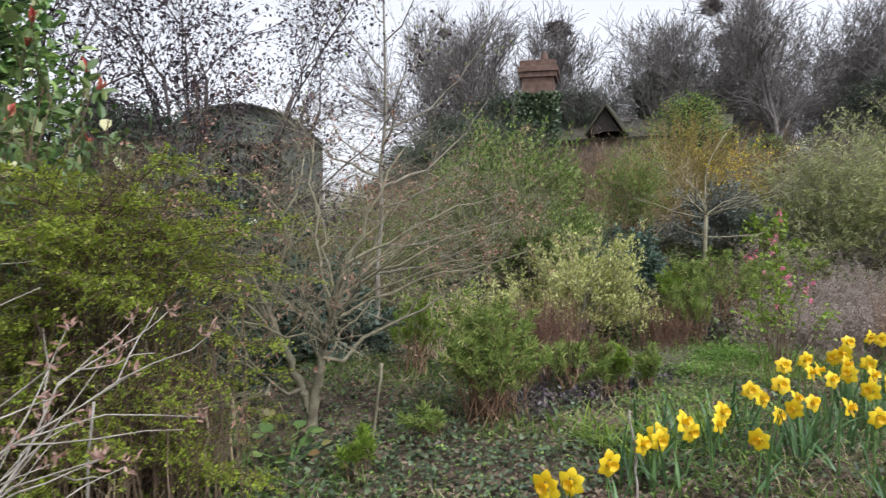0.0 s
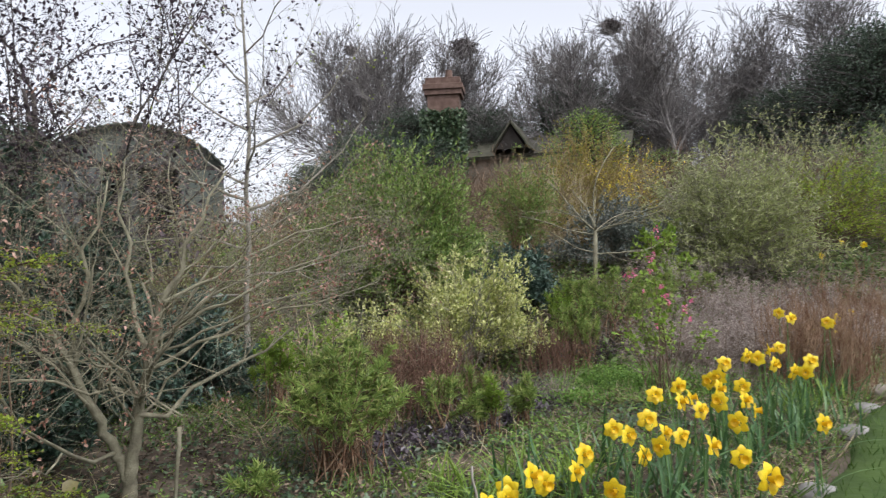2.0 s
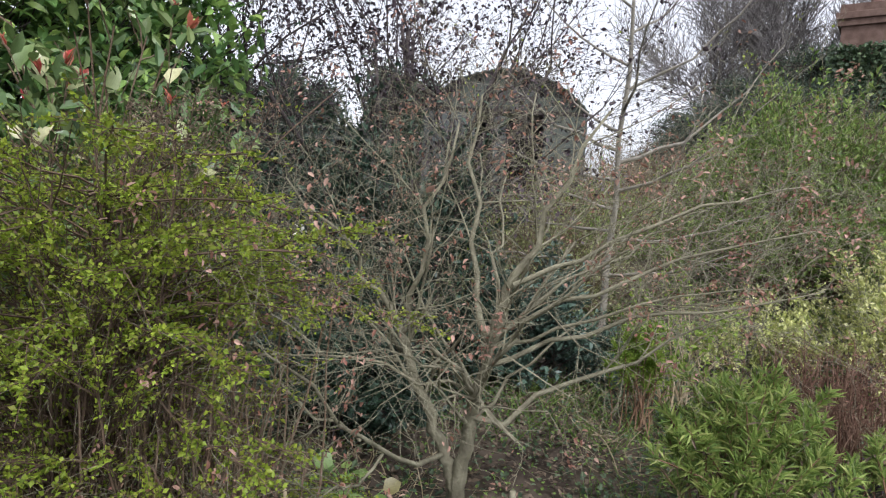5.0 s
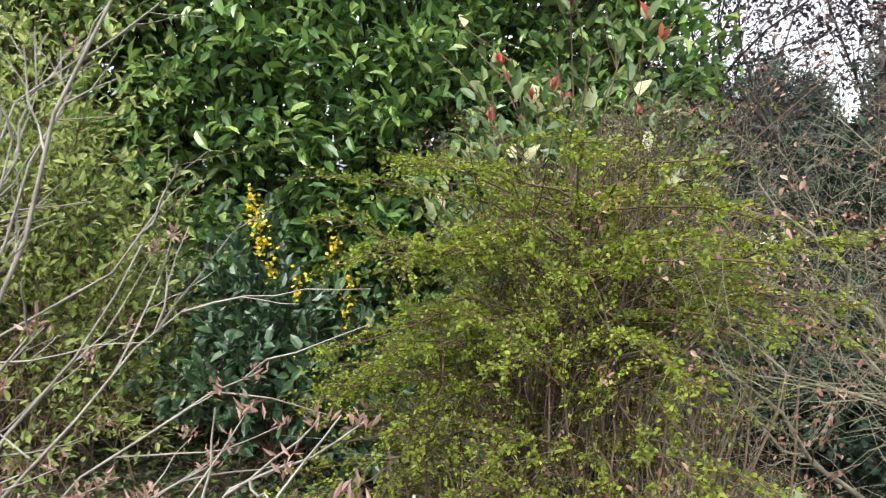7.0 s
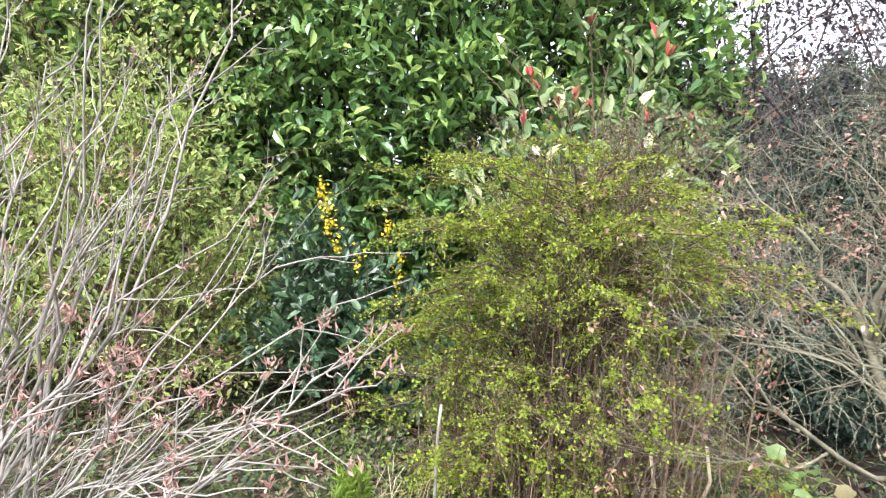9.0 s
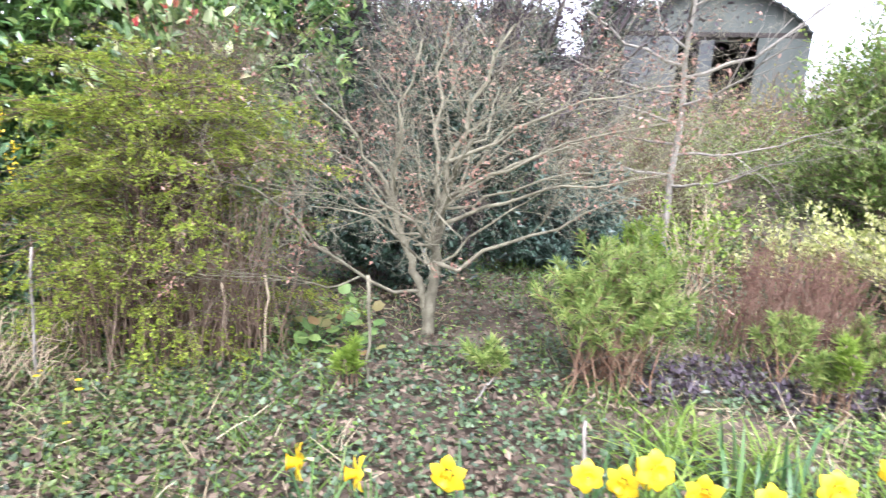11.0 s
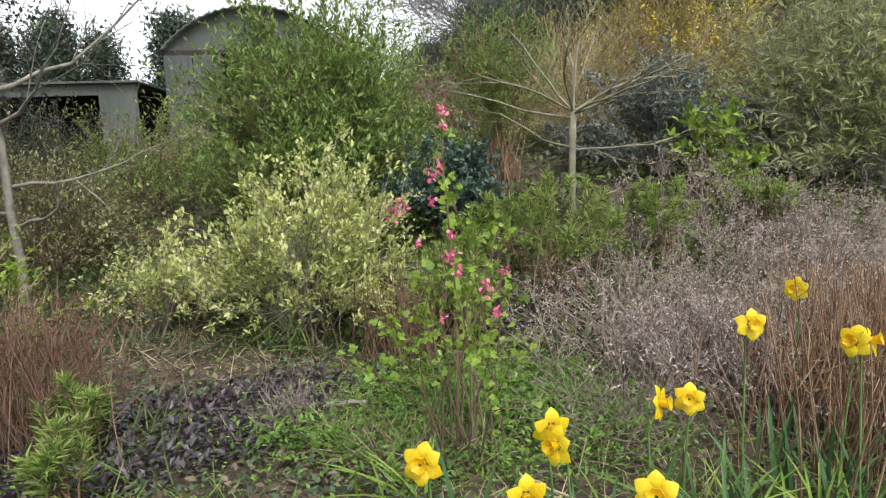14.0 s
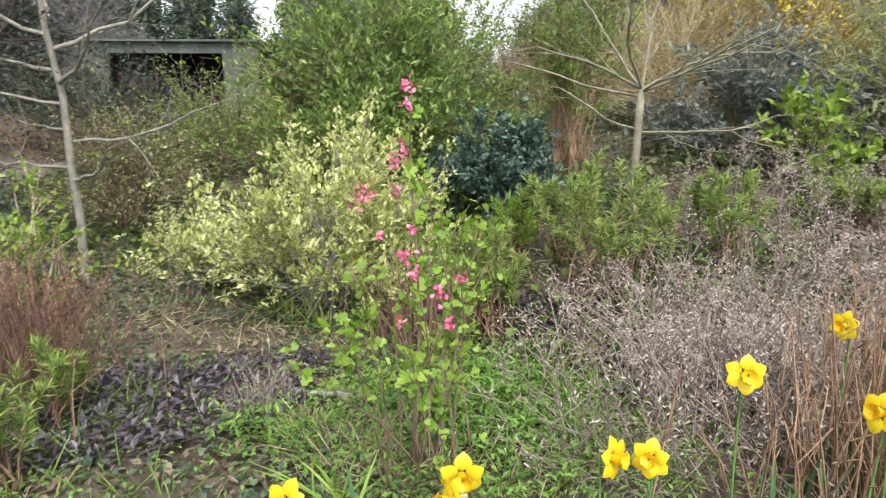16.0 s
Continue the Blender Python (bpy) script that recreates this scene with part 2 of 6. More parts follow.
def dress(rng, lines, m, L, W, shape=DIAMOND, lo=0.2, spread=0.9, up=0.3, jitter=0.02, power=0.7):
    """Leaves set on lines."""
    p, d = on_lines(lines, m, lo, 1.0, rng, power)
    ax = unit(d * 0.5 + ball(m, rng) * spread + np.array([0, 0, up]))
    nr = unit(ball(m, rng) * 0.8 + np.array([0, 0, 1.0]))
    ln = L * (0.6 + 0.7 * rng.random(m))
    return leaves(p + rng.normal(size=(m, 3)) * jitter, ax, nr, ln, ln * W / L, shape)


# ---------------------------------------------------------------- ground and lawn
def sheet(x_lines, y_lines, lift=0.0, keep=None):
    X, Y = np.meshgrid(x_lines, y_lines)
    V = np.stack([X.ravel(), Y.ravel(), hill(X, Y).ravel() + lift], 1)
    w = len(x_lines)
    i = (np.arange(len(y_lines) - 1)[:, None] * w + np.arange(w - 1)[None]).ravel()
    F = np.concatenate([np.stack([i, i + 1, i + w + 1], 1), np.stack([i, i + w + 1, i + w], 1)])
    return V, F


SOIL = rough_mat("bed_soil", [(0.028, 0.021, 0.015), (0.06, 0.045, 0.033), (0.10, 0.078, 0.056), (0.14, 0.11, 0.08)], 2.2, 0.9, detail=12)
LAWN = rough_mat("lawn_turf", [(0.022, 0.042, 0.008), (0.04, 0.07, 0.012), (0.062, 0.10, 0.02)], 3.0, 0.8, detail=10)
far_x = np.concatenate([[-900, -300, -120, -60], np.arange(-40, -8, 2.0), np.arange(-8, 10, 0.12), np.arange(10, 42, 2.0), [60, 120, 300, 900]])
far_y = np.concatenate([[-900, -200, -60, -20, -10], np.arange(-6, 16, 0.12), np.arange(16, 60, 2.0), [80, 150, 400, 900]])
V, F = sheet(far_x, far_y)
V[:, 2] += 0.02 * np.sin(V[:, 0] * 9.1) * np.sin(V[:, 1] * 8.3) * (np.abs(V[:, 0]) < 10)
ground = tagged(new("ground", tri_mesh("ground", V, F, SOIL, True)), "brown garden soil that rises into a bank", "ground", kind="structure")

ly = np.concatenate([np.arange(-12, 14, 0.25), np.arange(14, 30, 1.0)])
lw = np.concatenate([[0.0, 0.06], np.linspace(0.25, 14, 24)])
ex = edge_x(ly) + 0.05 * np.sin(ly * 3.3) + 0.03 * np.sin(ly * 9)
X = ex[:, None] + lw[None]
Y = np.broadcast_to(ly[:, None], X.shape)
Z = hill(X, Y) + np.where(lw[None] < 0.03, -0.02, 0.05)
w = X.shape[1]
i = (np.arange(len(ly) - 1)[:, None] * w + np.arange(w - 1)[None]).ravel()
F = np.concatenate([np.stack([i, i + 1, i + w + 1], 1), np.stack([i, i + w + 1, i + w], 1)])
lawn = tagged(new("lawn", tri_mesh("lawn", np.stack([X.ravel(), Y.ravel(), Z.ravel()], 1), F, LAWN, True)), "mown green lawn beside the flower bed", "lawn", kind="structure")


def scatter(rng, m, x0, x1, y0, y1, ok=None):
    p = np.stack([x0 + (x1 - x0) * rng.random(m), y0 + (y1 - y0) * rng.random(m)], 1)
    return p if ok is None else p[ok(p[:, 0], p[:, 1])]


def grown(p, lift=0.0):
    return np.stack([p[:, 0], p[:, 1], hill(p[:, 0], p[:, 1]) + lift], 1)


def stuff(name, label, category, V, F, material):
    return tagged(new(name, tri_mesh(name, V, F, material)), label, category, kind="stuff")


def patch(seed, scale, level):
    """An uneven mask over the ground."""
    r = np.random.default_rng(seed)
    w1 = r.normal(size=(6, 2)) * scale
    f1 = r.random(6) * 6.28

    def inside(x, y):
        v = sum(np.sin(x * a + y * b + f) for (a, b), f in zip(w1, f1)) / 6
        return v > level
    return inside


G_LAWN = leaf_mat("lawn_blades", [(0.028, 0.066, 0.007), (0.05, 0.10, 0.010), (0.08, 0.135, 0.018)], 0.5, 0.35)
rng = np.random.default_rng(11)
p = scatter(rng, 60000, -1, 9, -1, 12.5, lambda x, y: (x > edge_x(y) + 0.02) & (x < edge_x(y) + 4.0 + 0 * y) & (rng.random(len(x)) < 1.1 - (y / 14)))
b = grown(p, 0.03)
n = len(b)
V, F = leaves(b, ball(n, rng) * 0.55 + np.array([0, 0, 1.0]), ball(n, rng), 0.05 + 0.05 * rng.random(n), np.full(n, 0.006), BLADE)
stuff("lawn_grass", "short green grass blades of the lawn", "grass", V, F, G_LAWN)

# ivy and other low leaves under the shrubs
M_IVY = leaf_mat("ivy_leaf", [(0.022, 0.04, 0.02), (0.045, 0.075, 0.036), (0.075, 0.115, 0.055), (0.125, 0.17, 0.09)], 0.45, 0.2)
M_NETTLE = leaf_mat("herb_leaf", [(0.08, 0.15, 0.03), (0.15, 0.25, 0.05), (0.24, 0.35, 0.08)], 0.55, 0.4)
M_FERNY = leaf_mat("feathery_leaf", [(0.08, 0.16, 0.028), (0.14, 0.25, 0.042), (0.21, 0.34, 0.065)], 0.55, 0.4)
M_WEED = leaf_mat("weed_leaf", [(0.045, 0.075, 0.02), (0.085, 0.13, 0.03), (0.13, 0.18, 0.05), (0.16, 0.13, 0.07)], 0.5, 0.3)
M_AJUGA = leaf_mat("ajuga_leaf", [(0.023, 0.016, 0.021), (0.047, 0.034, 0.043), (0.085, 0.065, 0.078), (0.065, 0.075, 0.045)], 0.4, 0.1)
M_LITTER = leaf_mat("dead_leaf", [(0.042, 0.029, 0.019), (0.082, 0.058, 0.039), (0.135, 0.10, 0.068), (0.22, 0.168, 0.118)], 0.8, 0.15)
M_STRAW = leaf_mat("dry_grass", [(0.20, 0.15, 0.08), (0.34, 0.28, 0.17), (0.48, 0.42, 0.28)], 0.7, 0.2)


def in_bed(x, y):
    return x < edge_x(y) - 0.02


def rosette_cover(rng, p, L, W, shape, lift=0.03, tall=0.05, flat=0.5):
    b = grown(p, lift)
    n = len(b)
    b[:, 2] += rng.random(n) * tall
    ax = ball(n, rng) * np.array([1, 1, flat]) + np.array([0, 0, 0.25])
    ln = L * (0.6 + 0.8 * rng.random(n))
    return leaves(b, ax, unit(ball(n, rng) * 0.45 + np.array([0, 0, 1.0])), ln, ln * W / L, shape)


mask_a, mask_b, mask_c = patch(3, 1.6, -0.12), patch(5, 1.9, 0.02), patch(8, 2.3, -0.05)


def ajuga_zone(x, y):
    """A drift of bronze leaves that runs across the bed."""
    u = (x + 0.1) * 0.42 + (y - 5.5) * 0.91
    v = -(x + 0.1) * 0.91 + (y - 5.5) * 0.42
    ragged = 0.25 * np.sin(x * 7.0 + y * 3.0) + 0.2 * np.sin(y * 9.0 - x * 4.0)
    return ((u / 1.35) ** 2 + (v / 0.5) ** 2 < 1.0 + ragged) | (((x - 1.0) / 0.35) ** 2 + ((y - 7.55) / 0.25) ** 2 < 1 + ragged)


def herb_zone(x, y):
    return (((x - 1.25) / 0.75) ** 2 + ((y - 6.5) / 0.8) ** 2 < 1) | (((x - 0.55) / 0.6) ** 2 + ((y - 4.6) / 0.4) ** 2 < 1) | ((y > 7.5) & mask_c(x, y))


p = scatter(rng, 105000, -6, 1.5, -1.5, 8, lambda x, y: in_bed(x, y) & (mask_a(x, y) | (x < -1.2)) & ~ajuga_zone(x, y) & (rng.random(len(x)) < np.where(patch(33, 2.2, 0.02)(x, y), 0.72, 0.26)))
stuff("ivy", "dark green ivy creeping over the soil", "ivy", *rosette_cover(rng, p, 0.027, 0.025, LOBED, 0.015, 0.06), M_IVY)
p = scatter(rng, 120000, -3, 5, 1.5, 9, lambda x, y: in_bed(x, y) & herb_zone(x, y) & ~ajuga_zone(x, y) & (rng.random(len(x)) < 0.7))
stuff("ground_herbs", "fresh green low herbs covering the bed", "herbs", *rosette_cover(rng, p, 0.032, 0.018, DIAMOND, 0.02, 0.08), M_NETTLE)
p = scatter(rng, 95000, -8, 12, 7.2, 16, lambda x, y: in_bed(x, y) & (mask_c(x, y) | (rng.random(len(x)) < 0.35)))
stuff("bank_herbs", "mixed green weeds on the bank", "herbs", *rosette_cover(rng, p, 0.07, 0.04, DIAMOND, 0.02, 0.16), M_WEED)
p = scatter(rng, 95000, -2, 3, 2.4, 7.9, lambda x, y: in_bed(x, y) & ajuga_zone(x, y) & (rng.random(len(x)) < 0.8))
stuff("bronze_bugle", "dark purple-bronze bugle leaves carpeting the bed", "ground cover", *rosette_cover(rng, p, 0.045, 0.024, DIAMOND, 0.01, 0.07), M_AJUGA)
p = np.concatenate([scatter(rng, 30000, -6, 8, -1.5, 14, lambda x, y: in_bed(x, y) & (mask_b(x, y) | (rng.random(len(x)) < 0.3)) & ((x > 0) | (rng.random(len(x)) < 0.5))), scatter(rng, 6000, -1.6, 0.6, 1.0, 3.6, lambda x, y: in_bed(x, y) & (rng.random(len(x)) < np.where(patch(52, 2.4, 0.0)(x, y), 0.8, 0.15))), scatter(rng, 24000, -3.0, 3.2, 1.0, 8, lambda x, y: in_bed(x, y) & ~ajuga_zone(x, y) & (mask_b(x, y) | (rng.random(len(x)) < 0.35)))])
stuff("leaf_litter", "brown dead leaves lying on the soil", "leaf litter", *rosette_cover(rng, p, 0.042, 0.024, DIAMOND, 0.015, 0.035, 0.2), M_LITTER)
p = scatter(rng, 22000, -4.6, -0.9, -1.3, 2.2, lambda x, y: in_bed(x, y) & (rng.random(len(x)) < np.where(patch(61, 1.7, 0.0)(x, y), 0.95, 0.45)))
stuff("strip_herbs", "low green herbs and ivy at the foot of the hedge", "herbs", *rosette_cover(rng, p, 0.03, 0.018, DIAMOND, 0.015, 0.10), M_WEED)
p = scatter(rng, 16000, -4.2, -0.9, -1.3, 2.2, lambda x, y: in_bed(x, y) & (rng.random(len(x)) < 0.6))
stuff("strip_litter", "brown dead leaves at the foot of the hedge", "leaf litter", *rosette_cover(rng, p, 0.045, 0.026, DIAMOND, 0.015, 0.04, 0.2), M_LITTER)
p = scatter(rng, 100000, 0.2, 3.0, 5.0, 7.9, lambda x, y: in_bed(x, y) & (rng.random(len(x)) < np.where(patch(71, 3.4, 0.02)(x, y), 0.62, 0.12) * np.maximum(np.exp(-((x - 1.4) / 0.62) ** 2 - ((y - 6.6) / 0.6) ** 2), 0.7 * np.exp(-((x - 0.7) / 0.3) ** 2 - ((y - 5.85) / 0.2) ** 2))))
stuff("feathery_herbs", "bright green feathery herbs carpeting the bed", "herbs", *rosette_cover(rng, p, 0.038, 0.014, DIAMOND, 0.02, 0.13), M_FERNY)
p = scatter(rng, 15000, 0.5, 2.2, 5.2, 6.4, lambda x, y: in_bed(x, y) & (((x - 1.1) / 0.42) ** 2 + ((y - 6.0) / 0.2) ** 2 < 1))
b = grown(p, 0.0)
n = len(b)
V, F = leaves(b, ball(n, rng) * np.array([1, 1, 0.3]) + np.array([0, 0, 0.14]), ball(n, rng), 0.10 + 0.16 * rng.random(n), np.full(n, 0.006), BLADE)
stuff("straw_patch", "pale flattened straw between the herbs", "dry grass", V, F, M_STRAW)
p = scatter(rng, 36000, -4, 4, -0.8, 9, lambda x, y: in_bed(x, y) & (rng.random(len(x)) < 0.8))
stuff("seedlings", "scattered small green seedlings on the soil", "herbs", *rosette_cover(rng, p, 0.024, 0.015, DIAMOND, 0.015, 0.07), M_NETTLE)
p = scatter(rng, 30000, -3, 4.5, 1.2, 9, lambda x, y: in_bed(x, y) & (~mask_b(x, y) | (x > edge_x(y) - 0.7)) & (rng.random(len(x)) < 0.75))
b = grown(p, 0.0)
n = len(b)
V, F = leaves(b, ball(n, rng) * np.array([1, 1, 0.45]) + np.array([0, 0, 0.18]), ball(n, rng), 0.10 + 0.16 * rng.random(n), np.full(n, 0.006), BLADE)
stuff("dry_grass", "straw-coloured dead grass and stalks in the bed", "dry grass", V, F, M_STRAW)
p = scatter(rng, 26000, -4, 5, 0.5, 9, lambda x, y: in_bed(x, y) & (patch(21, 2.6, 0.08)(x, y) | (x > edge_x(y) - 0.35)))
b = grown(p, 0.0)
n = len(b)
V, F = leaves(b, ball(n, rng) * np.array([1, 1, 0.4]) + np.array([0, 0, 0.75]), ball(n, rng), 0.10 + 0.14 * rng.random(n), np.full(n, 0.007), BLADE)
stuff("rough_grass", "loose green grass tufts in the bed", "grass", V, F, leaf_mat("rough_blades", [(0.06, 0.12, 0.02), (0.11, 0.19, 0.03), (0.18, 0.24, 0.06)], 0.5, 0.35))


# ---------------------------------------------------------------- trees
def grow(rng, out, p, d, length, r, level, top, spread, up, split):
    """A limb as a chain of segments with side limbs; out gathers (p0, p1, r0, r1, level)."""
    steps = 5 if level < 2 else 3
    for s in range(steps):
        d = unit(d + rng.normal(size=3) * 0.14 + np.array([0, 0, up]))
        q = p + d * length / steps
        r1 = r * (1 - 0.55 / steps) if level < top else r * 0.75
        out.append((*p, *q, r, r1, level))
        if level < top and (s > 0 or level > 0):
            for _ in range(split[min(level, len(split) - 1)]):
                if rng.random() < 0.8:
                    a = unit(np.cross(d, rng.normal(size=3)))
                    k = spread * (0.7 + 0.5 * rng.random())
                    grow(rng, out, q, unit(d * math.cos(k) + a * math.sin(k)), length * (0.45 + 0.25 * rng.random()), max(r1 * 0.55, 0.0012), level + 1, top, spread, up, split)
        p, r = q, r1


def chain(P, r, sides):
    """One connected tapered tube through the points P."""
    P, r = np.array(P), np.array(r)
    d = unit(np.gradient(P, axis=0))
    ref = np.array([1.0, 0, 0]) if abs(d[0, 2]) > 0.7 else np.array([0, 0, 1.0])
    a = unit(np.cross(d, ref))
    b = np.cross(d, a)
    ang = np.arange(sides) / sides * 2 * np.pi
    V = (P[:, None] + r[:, None, None] * (a[:, None] * np.cos(ang)[None, :, None] + b[:, None] * np.sin(ang)[None, :, None])).reshape(-1, 3)
    k = np.arange(len(P) - 1)[:, None] * sides
    i = np.arange(sides)[None]
    j = (i + 1) % sides
    F = np.concatenate([np.stack([k + i, k + j, k + sides + j], -1).reshape(-1, 3), np.stack([k + i, k + sides + j, k + sides + i], -1).reshape(-1, 3)])
    cap = (len(P) - 1) * sides
    return V, np.concatenate([F, np.stack([np.full(sides - 2, cap), cap + np.arange(1, sides - 1), cap + np.arange(2, sides)], 1)])


def limbs(ob, out, material, thick=1.0, thin=1.0, main="trunk"):
    """Each trunk, limb and branch is a part; the fine twigs are joined."""
    S = np.array(out)
    made, at_end = [], {}
    for q in out:
        key = (round(q[0], 5), round(q[1], 5), round(q[2], 5), q[8])
        c = at_end.pop(key, None)
        if c is None:
            c = [[q[0:3]], [q[6]], q[8]]
            made.append(c)
        c[0].append(q[3:6])
        c[1].append(q[7])
        at_end[(round(q[3], 5), round(q[4], 5), round(q[5], 5), q[8])] = c
    fine = []
    for P, r, level in made:
        if level == 0:
            lay(main, *chain(P, np.array(r) * thick, 8), material, ob, smooth=True)
        elif level == 1:
            lay("branch", *chain(P, np.array(r) * thin, 5), material, ob, smooth=True)
        else:
            fine.append(chain(P, np.array(r) * thin, 3))
    if fine:
        lay("twig", *join(*fine), material, ob, kind="stuff")
    return S


def ends(S, level):
    k = S[:, 8] >= level
    return np.stack([S[k, 0:3], S[k, 3:6]], 1)


# the spreading bare maple
def maple():
    rng = np.random.default_rng(31)
    at = (-2.05, 3.66, float(hill(-2.05, 3.66)) - 0.02)
    ob = thing("maple", "bare spreading maple with lichen-grey limbs and withered pink leaves", "tree", at)
    out = []

    def limb(points, r0, r1, level=0):
        P = np.array(points, float)
        t = np.linspace(0, 1, 9)
        u = np.linspace(0, 1, len(P))
        Q = np.stack([np.interp(t, u, P[:, k]) for k in range(3)], 1)
        Q[1:-1] = 0.25 * Q[:-2] + 0.5 * Q[1:-1] + 0.25 * Q[2:] + rng.normal(size=(7, 3)) * 0.022 * min(1.0, np.linalg.norm(P[-1] - P[0]) / 1.2)
        for k in range(8):
            ra, rb = r0 + (r1 - r0) * k / 8, r0 + (r1 - r0) * (k + 1) / 8
            out.append((*Q[k], *Q[k + 1], ra, rb, level))
            if k >= 3 and len(P) > 3:
                for _ in range(1 if k % 3 else 2):
                    d = unit(Q[k + 1] - Q[k])
                    a = unit(np.cross(d, rng.normal(size=3)))
                    c = 0.55 + 0.35 * rng.random()
                    grow(rng, out, Q[k + 1], unit(d * math.cos(c) + a * math.sin(c) + np.array([0, 0, 0.15])), 0.30 + 0.38 * rng.random(), max(rb * 0.40, 0.0026), 1, 4, 0.85, 0.0, (1, 2, 1, 1))

    f = (-2.11, 3.66, 0.25)
    limb([(-2.07, 3.69, -0.14), (-2.05, 3.685, 0.02), (-2.03, 3.68, 0.16)], 0.070, 0.056)
    limb([(-2.045, 3.685, 0.05), (-2.08, 3.67, 0.16), f], 0.046, 0.044)
    # stout lower limb and its fork
    limb([f, (-2.16, 3.61, 0.42), (-2.22, 3.55, 0.62), (-2.28, 3.50, 0.82)], 0.044, 0.030)
    limb([(-2.28, 3.50, 0.82), (-2.38, 3.38, 1.06), (-2.46, 3.20, 1.30), (-2.60, 3.05, 1.52)], 0.022, 0.005)
    limb([(-2.28, 3.50, 0.82), (-2.16, 3.44, 1.10), (-2.12, 3.46, 1.45), (-2.02, 3.50, 1.80)], 0.024, 0.006)
    limb([(-2.24, 3.53, 0.68), (-2.50, 3.55, 0.88), (-2.75, 3.45, 1.02), (-2.95, 3.30, 1.12)], 0.015, 0.003)
    # leaning main stem
    limb([(-2.03, 3.68, 0.16), (-2.0, 3.665, 0.36), (-1.93, 3.63, 0.64), (-1.82, 3.58, 0.90)], 0.055, 0.038)
    limb([(-1.82, 3.58, 0.90), (-1.73, 3.55, 1.14), (-1.58, 3.56, 1.45), (-1.40, 3.66, 1.85)], 0.032, 0.008)
    limb([(-1.86, 3.60, 0.82), (-1.96, 3.58, 1.10), (-2.0, 3.62, 1.50), (-2.04, 3.70, 1.95)], 0.026, 0.007)
    limb([(-1.88, 3.61, 0.76), (-1.98, 3.85, 1.02), (-2.15, 4.1, 1.3), (-2.25, 4.3, 1.6)], 0.020, 0.005)
    # long low limbs reaching out over the bed
    limb([(-1.97, 3.65, 0.47), (-1.75, 3.82, 0.54), (-1.52, 3.99, 0.71), (-1.25, 4.15, 0.90), (-0.95, 4.35, 1.05)], 0.024, 0.004)
    limb([(-1.90, 3.62, 0.72), (-1.55, 3.78, 0.90), (-1.15, 3.95, 1.05), (-0.65, 4.15, 1.18)], 0.020, 0.004)
    limb([(-1.84, 3.59, 0.88), (-1.50, 3.72, 1.10), (-1.10, 3.90, 1.28), (-0.70, 4.15, 1.42)], 0.019, 0.004)
    limb([(-1.73, 3.55, 1.12), (-1.40, 3.70, 1.32), (-1.05, 3.92, 1.48), (-0.75, 4.25, 1.60)], 0.017, 0.004)
    limb([(-1.90, 3.62, 0.70), (-1.62, 3.48, 0.95), (-1.35, 3.36, 1.18), (-1.10, 3.30, 1.36)], 0.017, 0.004)
    limb([(-1.86, 3.60, 0.82), (-1.72, 3.95, 1.08), (-1.50, 4.30, 1.30), (-1.25, 4.60, 1.48)], 0.018, 0.004)
    # thin limb swept low towards the path
    limb([f, (-2.12, 3.35, 0.30), (-2.10, 3.05, 0.48), (-2.09, 2.79, 0.71), (-2.07, 2.47, 0.98), (-2.12, 2.20, 1.03)], 0.019, 0.004)
    limb([(-2.11, 3.20, 0.38), (-2.0, 2.95, 0.36), (-1.92, 2.75, 0.44), (-1.85, 2.5, 0.50)], 0.010, 0.003)
    limb([(-2.10, 3.05, 0.48), (-2.3, 2.9, 0.62), (-2.45, 2.8, 0.80), (-2.55, 2.75, 1.0)], 0.010, 0.003)
    stem = np.array([f, (-1.99, 3.66, 0.44), (-1.92, 3.63, 0.68), (-1.82, 3.58, 0.90)])
    for k in range(5):
        az, el = 6.283 * k / 5 + rng.normal() * 0.2, 0.15 + 0.5 * rng.random()
        h0 = 0.42 + 0.45 * rng.random()
        a = np.array([np.interp(h0, stem[:, 2], stem[:, i]) for i in range(3)])
        d = np.array([math.cos(az) * math.cos(el), math.sin(az) * math.cos(el), math.sin(el)])
        ln = 1.0 + 0.5 * rng.random()
        limb([a, a + d * ln * 0.35 + (0, 0, 0.02), a + d * ln * 0.7 + (0, 0, 0.08), a + d * ln + (0, 0, 0.02)], 0.014, 0.003)
    S = limbs(ob, out, BARK_LICHEN, 0.68, 0.72, "limb")
    tip = ends(S, 3)
    m = 5200
    V, F = dress(rng, tip[rng.integers(0, len(tip), 640)], m, 0.022, 0.011, OVAL, 0.1, 0.9, -0.3, 0.022)
    lay("dead_leaf", V, F, leaf_mat("pink_dead_leaf", [(0.20, 0.09, 0.065), (0.32, 0.17, 0.125), (0.43, 0.28, 0.22), (0.22, 0.10, 0.06)], 0.7, 0.3), ob, "withered pinkish leaf tufts", kind="stuff")


maple()


